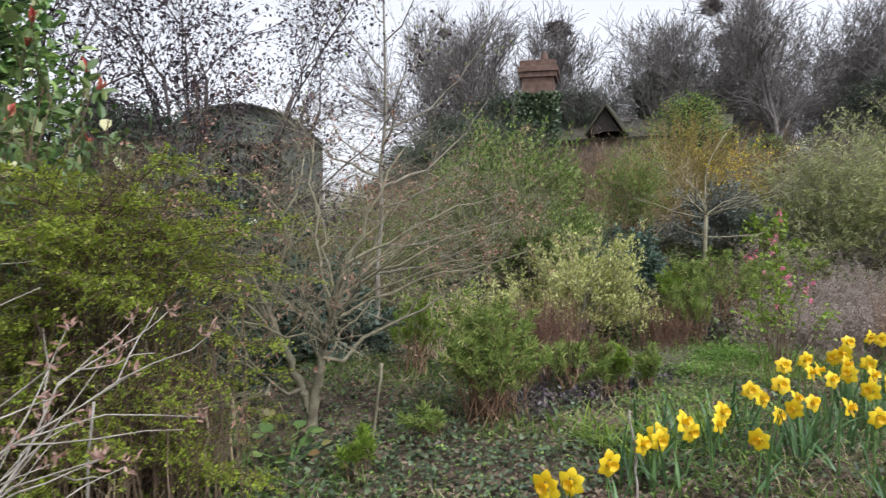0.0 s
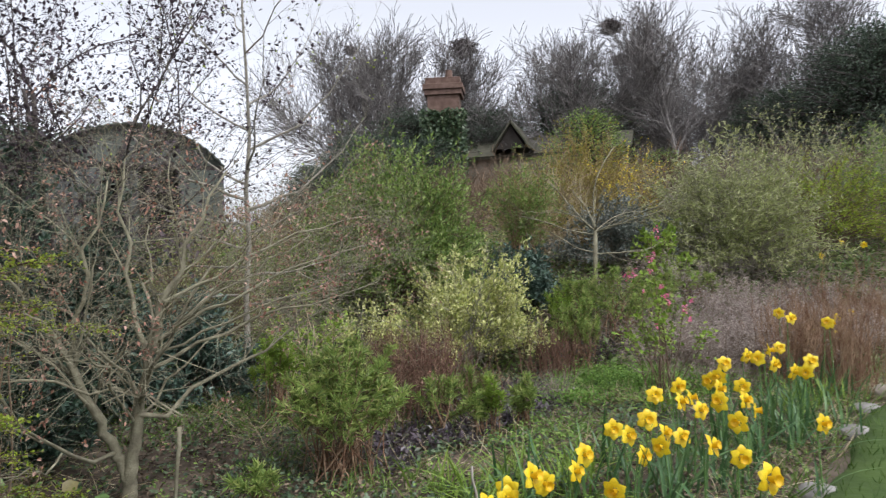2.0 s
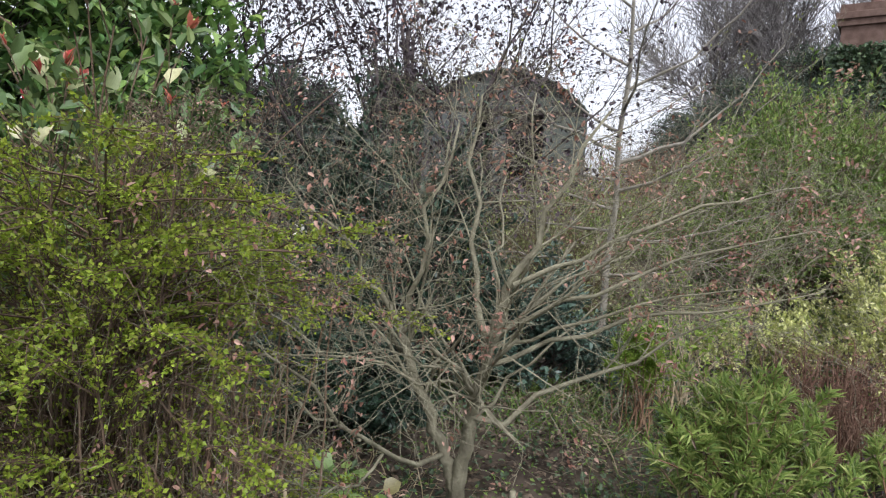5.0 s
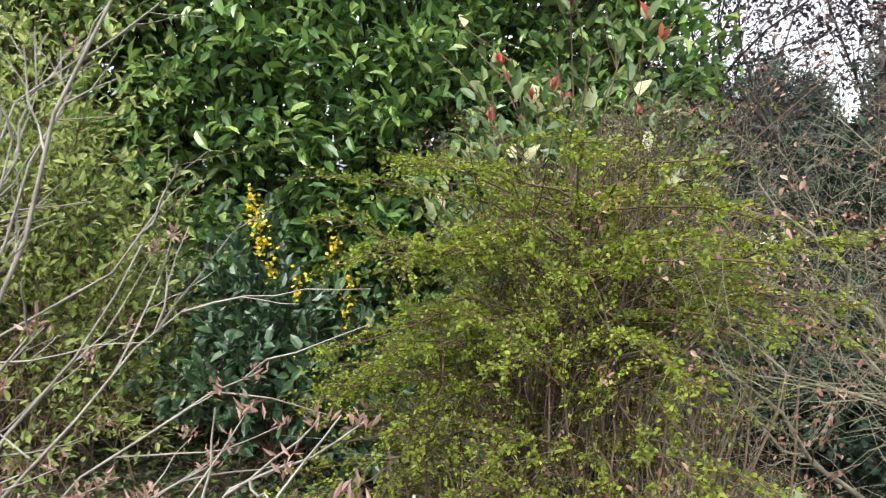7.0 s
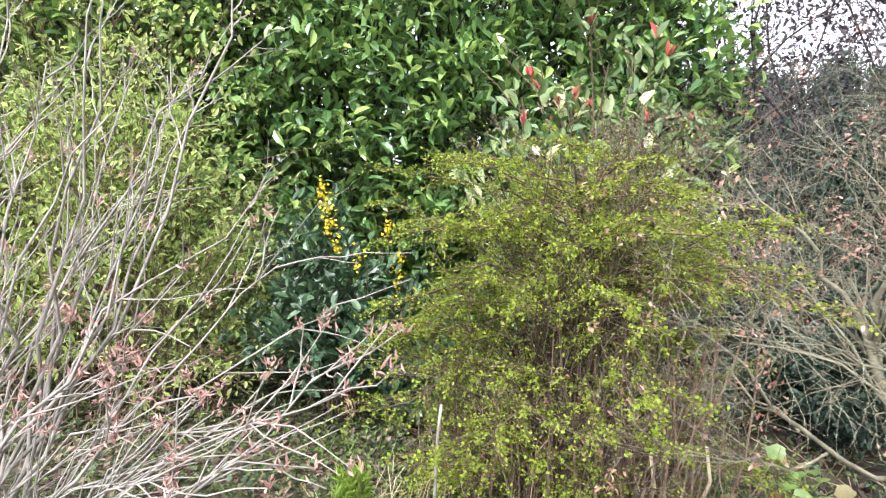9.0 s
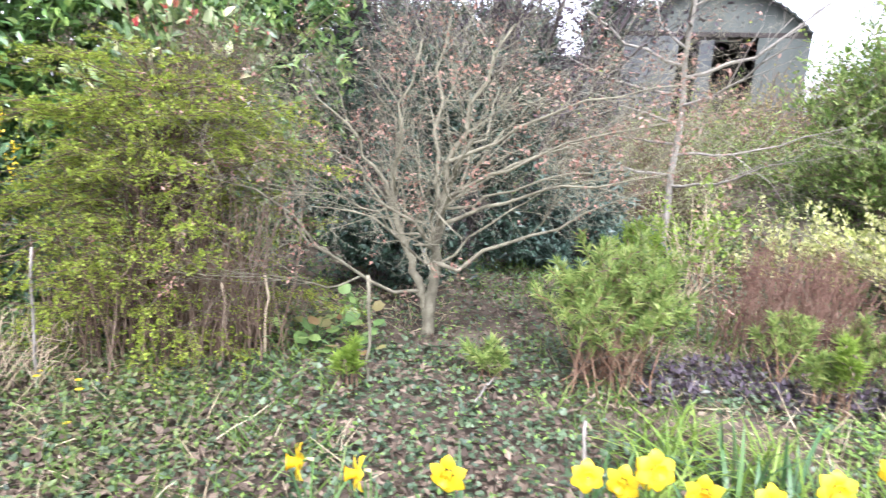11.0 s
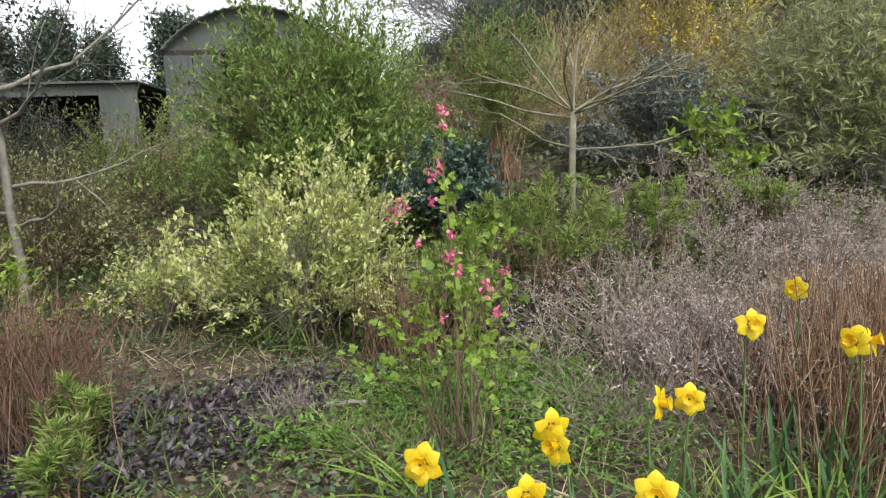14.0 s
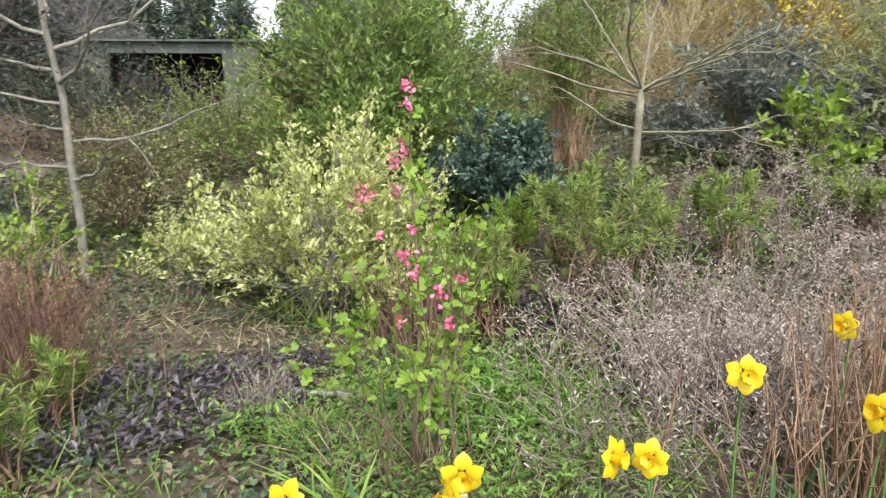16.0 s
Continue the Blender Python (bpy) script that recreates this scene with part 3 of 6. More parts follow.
# the upright young tree with tiers of pale limbs
def tiered_tree():
    rng = np.random.default_rng(32)
    at = (-2.66, 6.80, float(hill(-2.66, 6.80)) - 0.03)
    ob = thing("young_tree", "upright bare young tree with pale tiered limbs", "tree", at)
    out = []

    def limb(points, r0, r1, level, side):
        P = np.array(points, float)
        t, u = np.linspace(0, 1, 9), np.linspace(0, 1, len(P))
        Q = np.stack([np.interp(t, u, P[:, k]) for k in range(3)], 1)
        Q[1:-1] = 0.25 * Q[:-2] + 0.5 * Q[1:-1] + 0.25 * Q[2:] + rng.normal(size=(7, 3)) * 0.015
        for k in range(8):
            ra, rb = r0 + (r1 - r0) * k / 8, r0 + (r1 - r0) * (k + 1) / 8
            out.append((*Q[k], *Q[k + 1], ra, rb, level))
            if side and k >= 2:
                d = unit(Q[k + 1] - Q[k])
                for _ in range(side):
                    a = unit(np.cross(d, rng.normal(size=3)))
                    c = 0.5 + 0.3 * rng.random()
                    grow(rng, out, Q[k + 1], unit(d * math.cos(c) + a * math.sin(c) + np.array([0, 0, 0.15])), 0.28 + 0.3 * rng.random(), max(rb * 0.5, 0.003), 2, 4, 0.6, 0.05, (1, 1, 1, 1))

    limb([at, (-2.65, 6.80, 0.6), (-2.64, 6.79, 1.15), (-2.56, 6.70, 1.75), (-2.50, 6.62, 2.3), (-2.45, 6.50, 3.0), (-2.42, 6.40, 3.7), (-2.40, 6.35, 4.5)], 0.056, 0.010, 0, 0)
    trunk = np.array([(-2.65, 6.80, 0.6), (-2.64, 6.79, 1.15), (-2.56, 6.70, 1.75), (-2.50, 6.62, 2.3), (-2.45, 6.50, 3.0), (-2.42, 6.40, 3.7)])
    for z, az, ln, rise, r in [(0.85, -15, 1.5, 0.45, 0.020), (0.95, 200, 1.2, 0.05, 0.020), (1.15, 25, 1.4, 0.35, 0.020), (1.25, 175, 1.3, 0.10, 0.018), (1.45, 250, 1.2, 0.35, 0.018), (1.60, -10, 1.3, 0.75, 0.022), (1.70, 190, 1.6, 0.55, 0.022),
                               (1.85, 40, 1.4, 1.10, 0.024), (1.95, 215, 1.4, 0.95, 0.022), (2.10, 150, 1.3, 1.0, 0.020), (2.30, 300, 1.2, 1.0, 0.018), (2.45, 10, 1.3, 1.3, 0.018), (2.65, 190, 1.1, 1.2, 0.016), (2.90, 60, 1.0, 1.2, 0.015), (3.10, 240, 1.0, 1.2, 0.014), (3.40, 340, 0.8, 1.1, 0.012), (3.60, 140, 0.7, 1.0, 0.012)]:
        c = np.array([np.interp(z, trunk[:, 2], trunk[:, i]) for i in range(3)])
        d = np.array([math.cos(radians(az)), math.sin(radians(az)), 0])
        limb([c, c + d * ln * 0.35 + (0, 0, rise * 0.15), c + d * ln * 0.7 + (0, 0, rise * 0.5), c + d * ln + (0, 0, rise)], r, 0.003, 1, 1)
    S = limbs(ob, out, BARK_GREY, 0.72, 0.85)
    tip = ends(S, 3)
    V, F = dress(rng, tip, 420, 0.03, 0.02, DIAMOND, 0.3)
    lay("bud", V, F, leaf_mat("young_leaf", [(0.20, 0.27, 0.03), (0.30, 0.36, 0.05)], 0.5, 0.4), ob, "yellow-green opening leaves", kind="stuff")


tiered_tree()


def small_cherry():
    rng = np.random.default_rng(33)
    x, y = 1.23, 8.82
    z = float(hill(x, y))
    ob = thing("small_cherry", "small bare ornamental tree with umbrella-shaped limbs", "tree", (x, y, z))
    out = [(x, y, z, x + 0.01, y, z + 0.45, 0.045, 0.04, 0), (x + 0.01, y, z + 0.45, x + 0.02, y, z + 0.9, 0.04, 0.034, 0)]
    for az, lift, ln, hgt in [(0, 0.25, 1.2, 0.88), (50, 0.7, 1.1, 0.9), (95, 1.2, 1.1, 0.9), (140, 0.5, 1.1, 0.9), (185, 0.35, 1.2, 0.85), (230, 0.6, 1.0, 0.9), (280, 0.8, 1.0, 0.9), (325, 0.35, 1.1, 0.88), (75, 2.5, 1.5, 0.9), (10, 0.15, 0.9, 0.6), (170, 0.25, 0.8, 0.62)]:
        d = unit(np.array([math.cos(radians(az)), math.sin(radians(az)), lift]))
        grow(rng, out, np.array([x + 0.02, y, z + hgt]), d, ln * 0.85, 0.022, 1, 4, 0.6, 0.01, (1, 1, 1, 1))
    limbs(ob, out, BARK_LICHEN, 0.75, 0.5)


small_cherry()


# ---------------------------------------------------------------- shrubs
def shrub(name, label, category, c, rx, ry, h, n1, n2, bark, leaf=None, count=0, L=0.03, W=0.015, shape=DIAMOND, seed=1, r=0.006, lo=0.2, up=0.3,
          arch=0.12, base=0.15, low=0.35, sub=0.35, group="", spread=0.9, jitter=0.02, leaf_label="", floor=0.0):
    rng = np.random.default_rng(seed)
    cc, A, B = bush(rng, c, rx, ry, h, n1, n2, arch=arch, base=base, low=low, sub=sub, floor=floor)
    ob = thing(name, label, category, cc, group)
    V, F = join(tubes_along(A, r, r * 0.4, 4), tubes_along(B, r * 0.45, r * 0.2, 3))
    lay("stem", V, F, bark, ob, kind="stuff")
    if leaf:
        V, F = dress(rng, B, int(count * 0.8), L, W, shape, lo, spread, up, jitter)
        V2, F2 = dress(rng, A, count - int(count * 0.8), L, W, shape, 0.45, spread, up, jitter)
        lay("foliage", *join((V, F), (V2, F2)), leaf, ob, leaf_label, kind="stuff")
    return ob, A, B, rng


M_YELLOWGREEN = leaf_mat("berberis_leaf", [(0.115, 0.165, 0.018), (0.21, 0.29, 0.028), (0.33, 0.41, 0.042), (0.20, 0.19, 0.045)], 0.5, 0.5)
M_LAUREL = leaf_mat("laurel_leaf", [(0.07, 0.145, 0.05), (0.125, 0.235, 0.07), (0.20, 0.33, 0.09), (0.34, 0.46, 0.12)], 0.28, 0.35, spec=0.6)
M_LAUREL_ONE = leaf_mat("laurel_leaf_single", [(0.07, 0.145, 0.05), (0.12, 0.225, 0.065), (0.19, 0.31, 0.085), (0.30, 0.42, 0.11)], 0.28, 0.35, per_object=True, spec=0.6)
M_MAHONIA = leaf_mat("mahonia_leaf", [(0.025, 0.055, 0.026), (0.05, 0.10, 0.046), (0.09, 0.155, 0.07)], 0.34, 0.2, spec=0.6)
M_PALE = leaf_mat("variegated_leaf", [(0.21, 0.26, 0.06), (0.39, 0.42, 0.12), (0.55, 0.56, 0.21), (0.62, 0.61, 0.31), (0.26, 0.31, 0.08)], 0.5, 0.4)
M_WILLOW = leaf_mat("willow_leaf", [(0.07, 0.125, 0.026), (0.125, 0.20, 0.042), (0.20, 0.29, 0.065), (0.30, 0.38, 0.11)], 0.5, 0.42)
M_GREYGREEN = leaf_mat("greygreen_leaf", [(0.14, 0.165, 0.06), (0.26, 0.29, 0.11), (0.39, 0.42, 0.18), (0.50, 0.51, 0.29)], 0.5, 0.55)
M_YEW = leaf_mat("yew_leaf", [(0.035, 0.052, 0.036), (0.062, 0.088, 0.058), (0.10, 0.13, 0.085)], 0.5, 0.25)
M_SLATE = leaf_mat("slate_leaf", [(0.07, 0.085, 0.075), (0.13, 0.15, 0.13), (0.22, 0.24, 0.21)], 0.5, 0.3)
M_DARK = leaf_mat("evergreen_leaf", [(0.012, 0.025, 0.016), (0.025, 0.05, 0.03), (0.045, 0.08, 0.05)], 0.4, 0.1)
M_BLUE = leaf_mat("bluegreen_leaf", [(0.03, 0.06, 0.045), (0.06, 0.10, 0.075), (0.10, 0.15, 0.11)], 0.4, 0.15)
M_FRESH = leaf_mat("fresh_leaf", [(0.12, 0.20, 0.025), (0.20, 0.30, 0.04), (0.30, 0.40, 0.07)], 0.5, 0.45)
M_HEDGE = leaf_mat("hedge_leaf", [(0.17, 0.25, 0.07), (0.31, 0.41, 0.11), (0.44, 0.52, 0.16), (0.54, 0.58, 0.24)], 0.45, 0.6)
M_EUPH = leaf_mat("spurge_leaf", [(0.11, 0.17, 0.045), (0.19, 0.28, 0.065), (0.30, 0.39, 0.10), (0.39, 0.42, 0.15)], 0.5, 0.42)
M_YELLOW = leaf_mat("yellow_bloom", [(0.56, 0.41, 0.012), (0.70, 0.55, 0.02), (0.62, 0.50, 0.03)], 0.5, 0.3)
M_GOLD = leaf_mat("golden_leaf", [(0.15, 0.13, 0.03), (0.25, 0.21, 0.045), (0.37, 0.31, 0.055), (0.17, 0.18, 0.05)], 0.5, 0.35)
M_PURPLE = leaf_mat("purple_leaf", [(0.02, 0.013, 0.018), (0.045, 0.03, 0.038), (0.08, 0.055, 0.065)], 0.5, 0.2)
M_PINKTUFT = leaf_mat("pink_tuft", [(0.22, 0.115, 0.09), (0.36, 0.22, 0.18), (0.50, 0.34, 0.28)], 0.7, 0.3)
M_RED = leaf_mat("red_leaf", [(0.38, 0.04, 0.04), (0.48, 0.09, 0.07), (0.46, 0.20, 0.12)], 0.4, 0.35, per_object=True)
M_PHOT = leaf_mat("photinia_leaf", [(0.07, 0.12, 0.045), (0.14, 0.20, 0.07), (0.30, 0.34, 0.16), (0.48, 0.46, 0.26)], 0.35, 0.2, per_object=True)
M_RIBES = leaf_mat("currant_leaf", [(0.12, 0.22, 0.02), (0.19, 0.31, 0.03), (0.28, 0.40, 0.06)], 0.5, 0.4, per_object=True)
M_BERG = leaf_mat("bergenia_leaf", [(0.09, 0.16, 0.05), (0.16, 0.25, 0.07), (0.24, 0.33, 0.10), (0.20, 0.09, 0.05)], 0.35, 0.25, per_object=True)
M_PINK = leaf_mat("pink_blossom", [(0.55, 0.09, 0.19), (0.68, 0.17, 0.30), (0.75, 0.30, 0.42)], 0.5, 0.4)

# golden-green shrub of arching twigs, brown inside, with last year's flower heads
def arching_shrub():
    ob, A, B, rng = shrub("arching_shrub", "arching shrub with tiny yellow-green leaves and bare brown inside", "shrub", (-2.4, 2.15), 0.56, 0.60, 1.58, 110, 800, BARK_UMBER,
                          M_YELLOWGREEN, 11000, 0.015, 0.009, seed=41, arch=0.25, base=0.3, low=0.06, sub=0.26, up=0.1, spread=0.8, jitter=0.009)
    # drooping leafy sprays in tiers over the bare inside
    m = 160
    th, z = rng.random(m) * 6.283, 0.12 + 1.42 * rng.random(m) ** 1.05
    r = np.sqrt(np.maximum(1 - ((z - 0.35) / 1.32) ** 2, 0.05)) * (0.5 + 0.32 * rng.random(m))
    # the side towards the maple is hollow below, down to the brown stems
    hollow = (np.cos(th - 0.75) > 0.62) & (z > 0.28) & (z < 0.98) & (rng.random(m) < 0.8)
    th, z, r = th[~hollow], z[~hollow], r[~hollow]
    m = len(th)
    out = np.stack([np.cos(th), np.sin(th), np.zeros(m)], 1)
    c = np.array([-2.38, 2.16, 0.0]) + out * np.array([0.66, 0.64, 0]) * r[:, None] + np.array([0, 0, 1.0]) * z[:, None]
    S = bend(c - out * 0.25 - np.array([0, 0, 0.10]), c + out * (0.18 + 0.38 * rng.random((m, 1))) + np.array([0, 0, 1.0]) * (0.12 - 0.34 * rng.random((m, 1))), 0.10, 7, rng, 0.07)
    lay("spray_stem", *tubes_along(S, 0.004, 0.0018, 4), BARK_UMBER, ob, kind="stuff")
    p, d = on_lines(S, m * 20, 0.15, 1.0, rng)
    flat = unit(d * 0.7 + ball(len(p), rng) * np.array([0.9, 0.9, 0.2]) + np.array([0, 0, -0.12]))
    T = bend(p, p + flat * (0.08 + 0.14 * rng.random((len(p), 1))), 0.012, 4, rng, 0.05)
    lay("twiglet", *tubes_along(T, 0.0018, 0.001, 3), BARK_UMBER, ob, kind="stuff")
    lay("leafy_spray", *dress(rng, T, 500 * m, 0.0155, 0.0105, DIAMOND, 0.1, 0.7, 0.15, 0.006), M_YELLOWGREEN, ob, "tiny yellow-green leaves in drooping tiers", kind="stuff")
    # bare brown stems that show in the hollow
    k = 70
    foot = np.array([-2.2, 2.36, float(hill(-2.2, 2.36)) - 0.02]) + rng.normal(size=(k, 3)) * (0.11, 0.15, 0.0)
    for line in bend(foot, foot + np.array([0.02, 0.04, 0.85]) + rng.normal(size=(k, 3)) * (0.08, 0.10, 0.14), 0.0, 6, rng, 0.04):
        lay("bare_stem", *chain(line, np.linspace(0.0065, 0.003, 6), 5), BARK_BROWN, ob)
    # upright brown shoots that carry last year's heads above the rest
    k = 34
    foot = np.array([-2.45, 2.2, 0.75]) + rng.normal(size=(k, 3)) * (0.16, 0.2, 0.1)
    tip = np.array([-2.52, 2.36, 1.42]) + rng.normal(size=(k, 3)) * (0.2, 0.26, 0.0) + np.array([0, 0, 1.0]) * (0.42 * rng.random((k, 1)))
    U = bend(foot, tip, 0.0, 6, rng, 0.05)
    for line in U:
        lay("shoot", *chain(line, np.linspace(0.0045, 0.0022, 6), 4), BARK_UMBER, ob)
    p, d = on_lines(U, 300, 0.3, 1.0, rng)
    W = bend(p, p + unit(d * 0.4 + ball(300, rng)) * (0.05 + 0.10 * rng.random((300, 1))), 0.0, 3, rng, 0.05)
    lay("shoot_twig", *tubes_along(W, 0.0018, 0.001, 3), BARK_UMBER, ob, kind="stuff")
    lay("shoot_leaf", *dress(rng, W, 2600, 0.016, 0.010, DIAMOND, 0.2, 0.8, 0.2, 0.01), M_YELLOWGREEN, ob, kind="stuff")
    tops = np.concatenate([A[(A[:, -1, 2] > 1.0)][:, -1], U[:, -1], U[:, -1]])
    for k in range(52):
        c = tops[rng.integers(0, len(tops))] + rng.normal(size=3) * (0.05, 0.06, 0.05)
        m = 110
        p = c + rng.normal(size=(m, 3)) * (0.045, 0.045, 0.028)
        V, F = leaves(p, ball(m, rng) + (0, 0, 0.4), ball(m, rng), 0.010 + 0.012 * rng.random(m), np.full(m, 0.006), DIAMOND)
        lay("dry_flower_head", V, F, M_LITTER, ob, "fuzzy brown dry flower head", kind="stuff")
    p = np.array([-1.77, 2.40, 1.365]) + rng.normal(size=(6, 3)) * 0.011
    lay("white_blossom", *leaves(p, ball(6, rng), ball(6, rng), np.full(6, 0.016), np.full(6, 0.010), OVAL), leaf_mat("white_petal", [(0.7, 0.68, 0.62), (0.8, 0.78, 0.74)], 0.5, 0.3), ob, "small white blossom", kind="stuff")


arching_shrub()


# the clipped laurel hedge
def laurel():
    rng = np.random.default_rng(42)
    ob = thing("laurel_hedge", "tall glossy cherry-laurel hedge", "hedge", (-4.9, 1.0, 0.0))
    m = 1500
    y0 = -2.4 + 6.6 * rng.random(m)
    z0 = 4.4 * rng.random(m)
    bulge = 0.22 * np.sin(y0 * 2.3 + 1) * np.sin(z0 * 2.1) - 0.05 * (z0 - 2) ** 2 * 0.3
    a = np.stack([np.full(m, -5.6) - 0.3 * rng.random(m), y0, np.maximum(z0 - 0.3, 0)], 1)
    b = np.stack([-4.65 + bulge + 0.22 * rng.random(m), y0 + rng.normal(size=m) * 0.15, z0 + 0.25 * rng.random(m)], 1)
    A = bend(a, b, 0.02, 5, rng, 0.05)
    trunks = bend(np.stack([np.full(9, -6.3), np.linspace(-1.6, 3.6, 9), np.zeros(9)], 1), np.stack([np.full(9, -6.3), np.linspace(-1.6, 3.6, 9), np.full(9, 3.8)], 1), 0.0, 6, rng, 0.05)
    lay("stem", *join(tubes_along(A, 0.008, 0.004, 4), tubes_along(trunks, 0.05, 0.02, 6)), BARK_DARK, ob, kind="stuff")
    V, F = dress(rng, A, 38000, 0.12, 0.05, OVAL, 0.45, 0.6, -0.1, 0.06)
    m2 = 22000
    p = np.stack([-5.7 - 0.5 * rng.random(m2), -2.6 + 7.0 * rng.random(m2), 4.4 * rng.random(m2)], 1)
    V2, F2 = leaves(p, ball(m2, rng), unit(ball(m2, rng) + np.array([1.2, 0, 0])), np.full(m2, 0.16), np.full(m2, 0.075), OVAL)
    V, F = join((V, F), (V2, F2))
    lay("foliage", V, F, M_LAUREL, ob, "dense glossy oblong leaves", kind="stuff")
    near = A[(np.abs(A[:, -1, 1] - 1.3) < 1.3) & (A[:, -1, 2] > 0.7) & (A[:, -1, 2] < 2.9)]
    each_leaf(ob, rng, near, 300, 0.12, 0.046, M_LAUREL_ONE, 0.85, 0.5, -0.1)


def each_leaf(ob, rng, lines, m, L, W, material, lo, spread, up, shape=OVAL, name="leaf"):
    """Single leaves as parts that share a mesh."""
    T, F = shape
    me = tri_mesh(name, T * np.array([L, W, L]), F, material, True)
    p, d = on_lines(lines, m, lo, 1.0, rng)
    ax = unit(d * 0.6 + ball(m, rng) * spread + np.array([0, 0, up]))
    nr = unit(ball(m, rng) * 0.6 + np.array([0.5, 0, 0.8]))
    side = unit(np.cross(nr, ax))
    nrm = np.cross(ax, side)
    base = np.array(ob.matrix_basis.translation)
    for k in range(m):
        s = 0.65 + 0.6 * rng.random()
        q = new(name, me)
        q.parent = ob
        M = Matrix((ax[k], side[k], nrm[k])).transposed().to_4x4() @ Matrix.Scale(s, 4)
        M.translation = p[k] - base
        q.matrix_basis = M


laurel()
shrub("mixed_hedge", "overgrown light green hedge beside the laurel", "hedge", (-4.7, -1.0), 0.9, 1.9, 3.5, 150, 2200, BARK_BROWN, M_HEDGE, 24000, 0.06, 0.028, OVAL, seed=43, low=0.1, sub=0.22, base=0.4)
shrub("mixed_hedge", "overgrown olive green hedge with bare twigs", "hedge", (-3.9, -0.1), 0.6, 1.0, 2.1, 90, 1300, BARK_BROWN, M_HEDGE, 13000, 0.045, 0.02, OVAL, seed=44, low=0.1, sub=0.3, base=0.4, r=0.004)


def mahonia():
    ob, A, B, rng = shrub("mahonia", "blue-green mahonia with yellow flower spikes", "shrub", (-3.72, 1.24), 0.58, 0.60, 1.22, 44, 280, BARK_BROWN, M_MAHONIA, 5200, 0.075, 0.036, OVAL, seed=45, low=0.1, sub=0.3)
    for (x, y, z), n in (((-3.37, 1.08, 1.39), 26), ((-3.37, 1.09, 1.31), 44), ((-3.37, 1.12, 1.21), 40), ((-3.37, 1.16, 1.10), 30), ((-3.48, 1.45, 1.17), 44), ((-3.38, 1.28, 1.03), 26), ((-3.38, 1.51, 1.0), 26), ((-3.36, 1.48, 0.88), 18), ((-3.34, 1.60, 0.79), 18)):
        c = np.array([x, y, z])
        p = c + rng.normal(size=(n, 3)) * np.array([0.018, 0.018, 0.045])
        V, F = leaves(p, ball(n, rng), ball(n, rng), np.full(n, 0.022), np.full(n, 0.018), DIAMOND)
        lay("flower_spike", V, F, M_YELLOW, ob, "bright yellow flower spike", kind="stuff")


mahonia()


def photinia():
    ob, A, B, rng = shrub("photinia", "photinia with pale green leaves and red young shoots", "shrub", (-3.2, 2.5), 0.42, 0.48, 2.3, 44, 330, BARK_BROWN, None, seed=46, low=0.45, sub=0.2, r=0.009)
    each_leaf(ob, rng, B, 290, 0.13, 0.062, M_PHOT, 0.4, 0.8, 0.2)
    V, F = dress(rng, B, 2400, 0.08, 0.038, OVAL, 0.1, 0.9, 0.1, 0.05)
    lay("foliage", V, F, leaf_mat("photinia_mass", [(0.05, 0.10, 0.035), (0.10, 0.16, 0.05), (0.18, 0.23, 0.08)], 0.4, 0.2), ob, kind="stuff")
    top = B[B[:, -1, 2] > 1.75]
    for tip in top[::max(1, len(top) // 16)][:16]:
        each_leaf(ob, rng, tip[None], 5, 0.07, 0.026, M_RED, 0.9, 0.6, 0.7, name="red_shoot")


photinia()


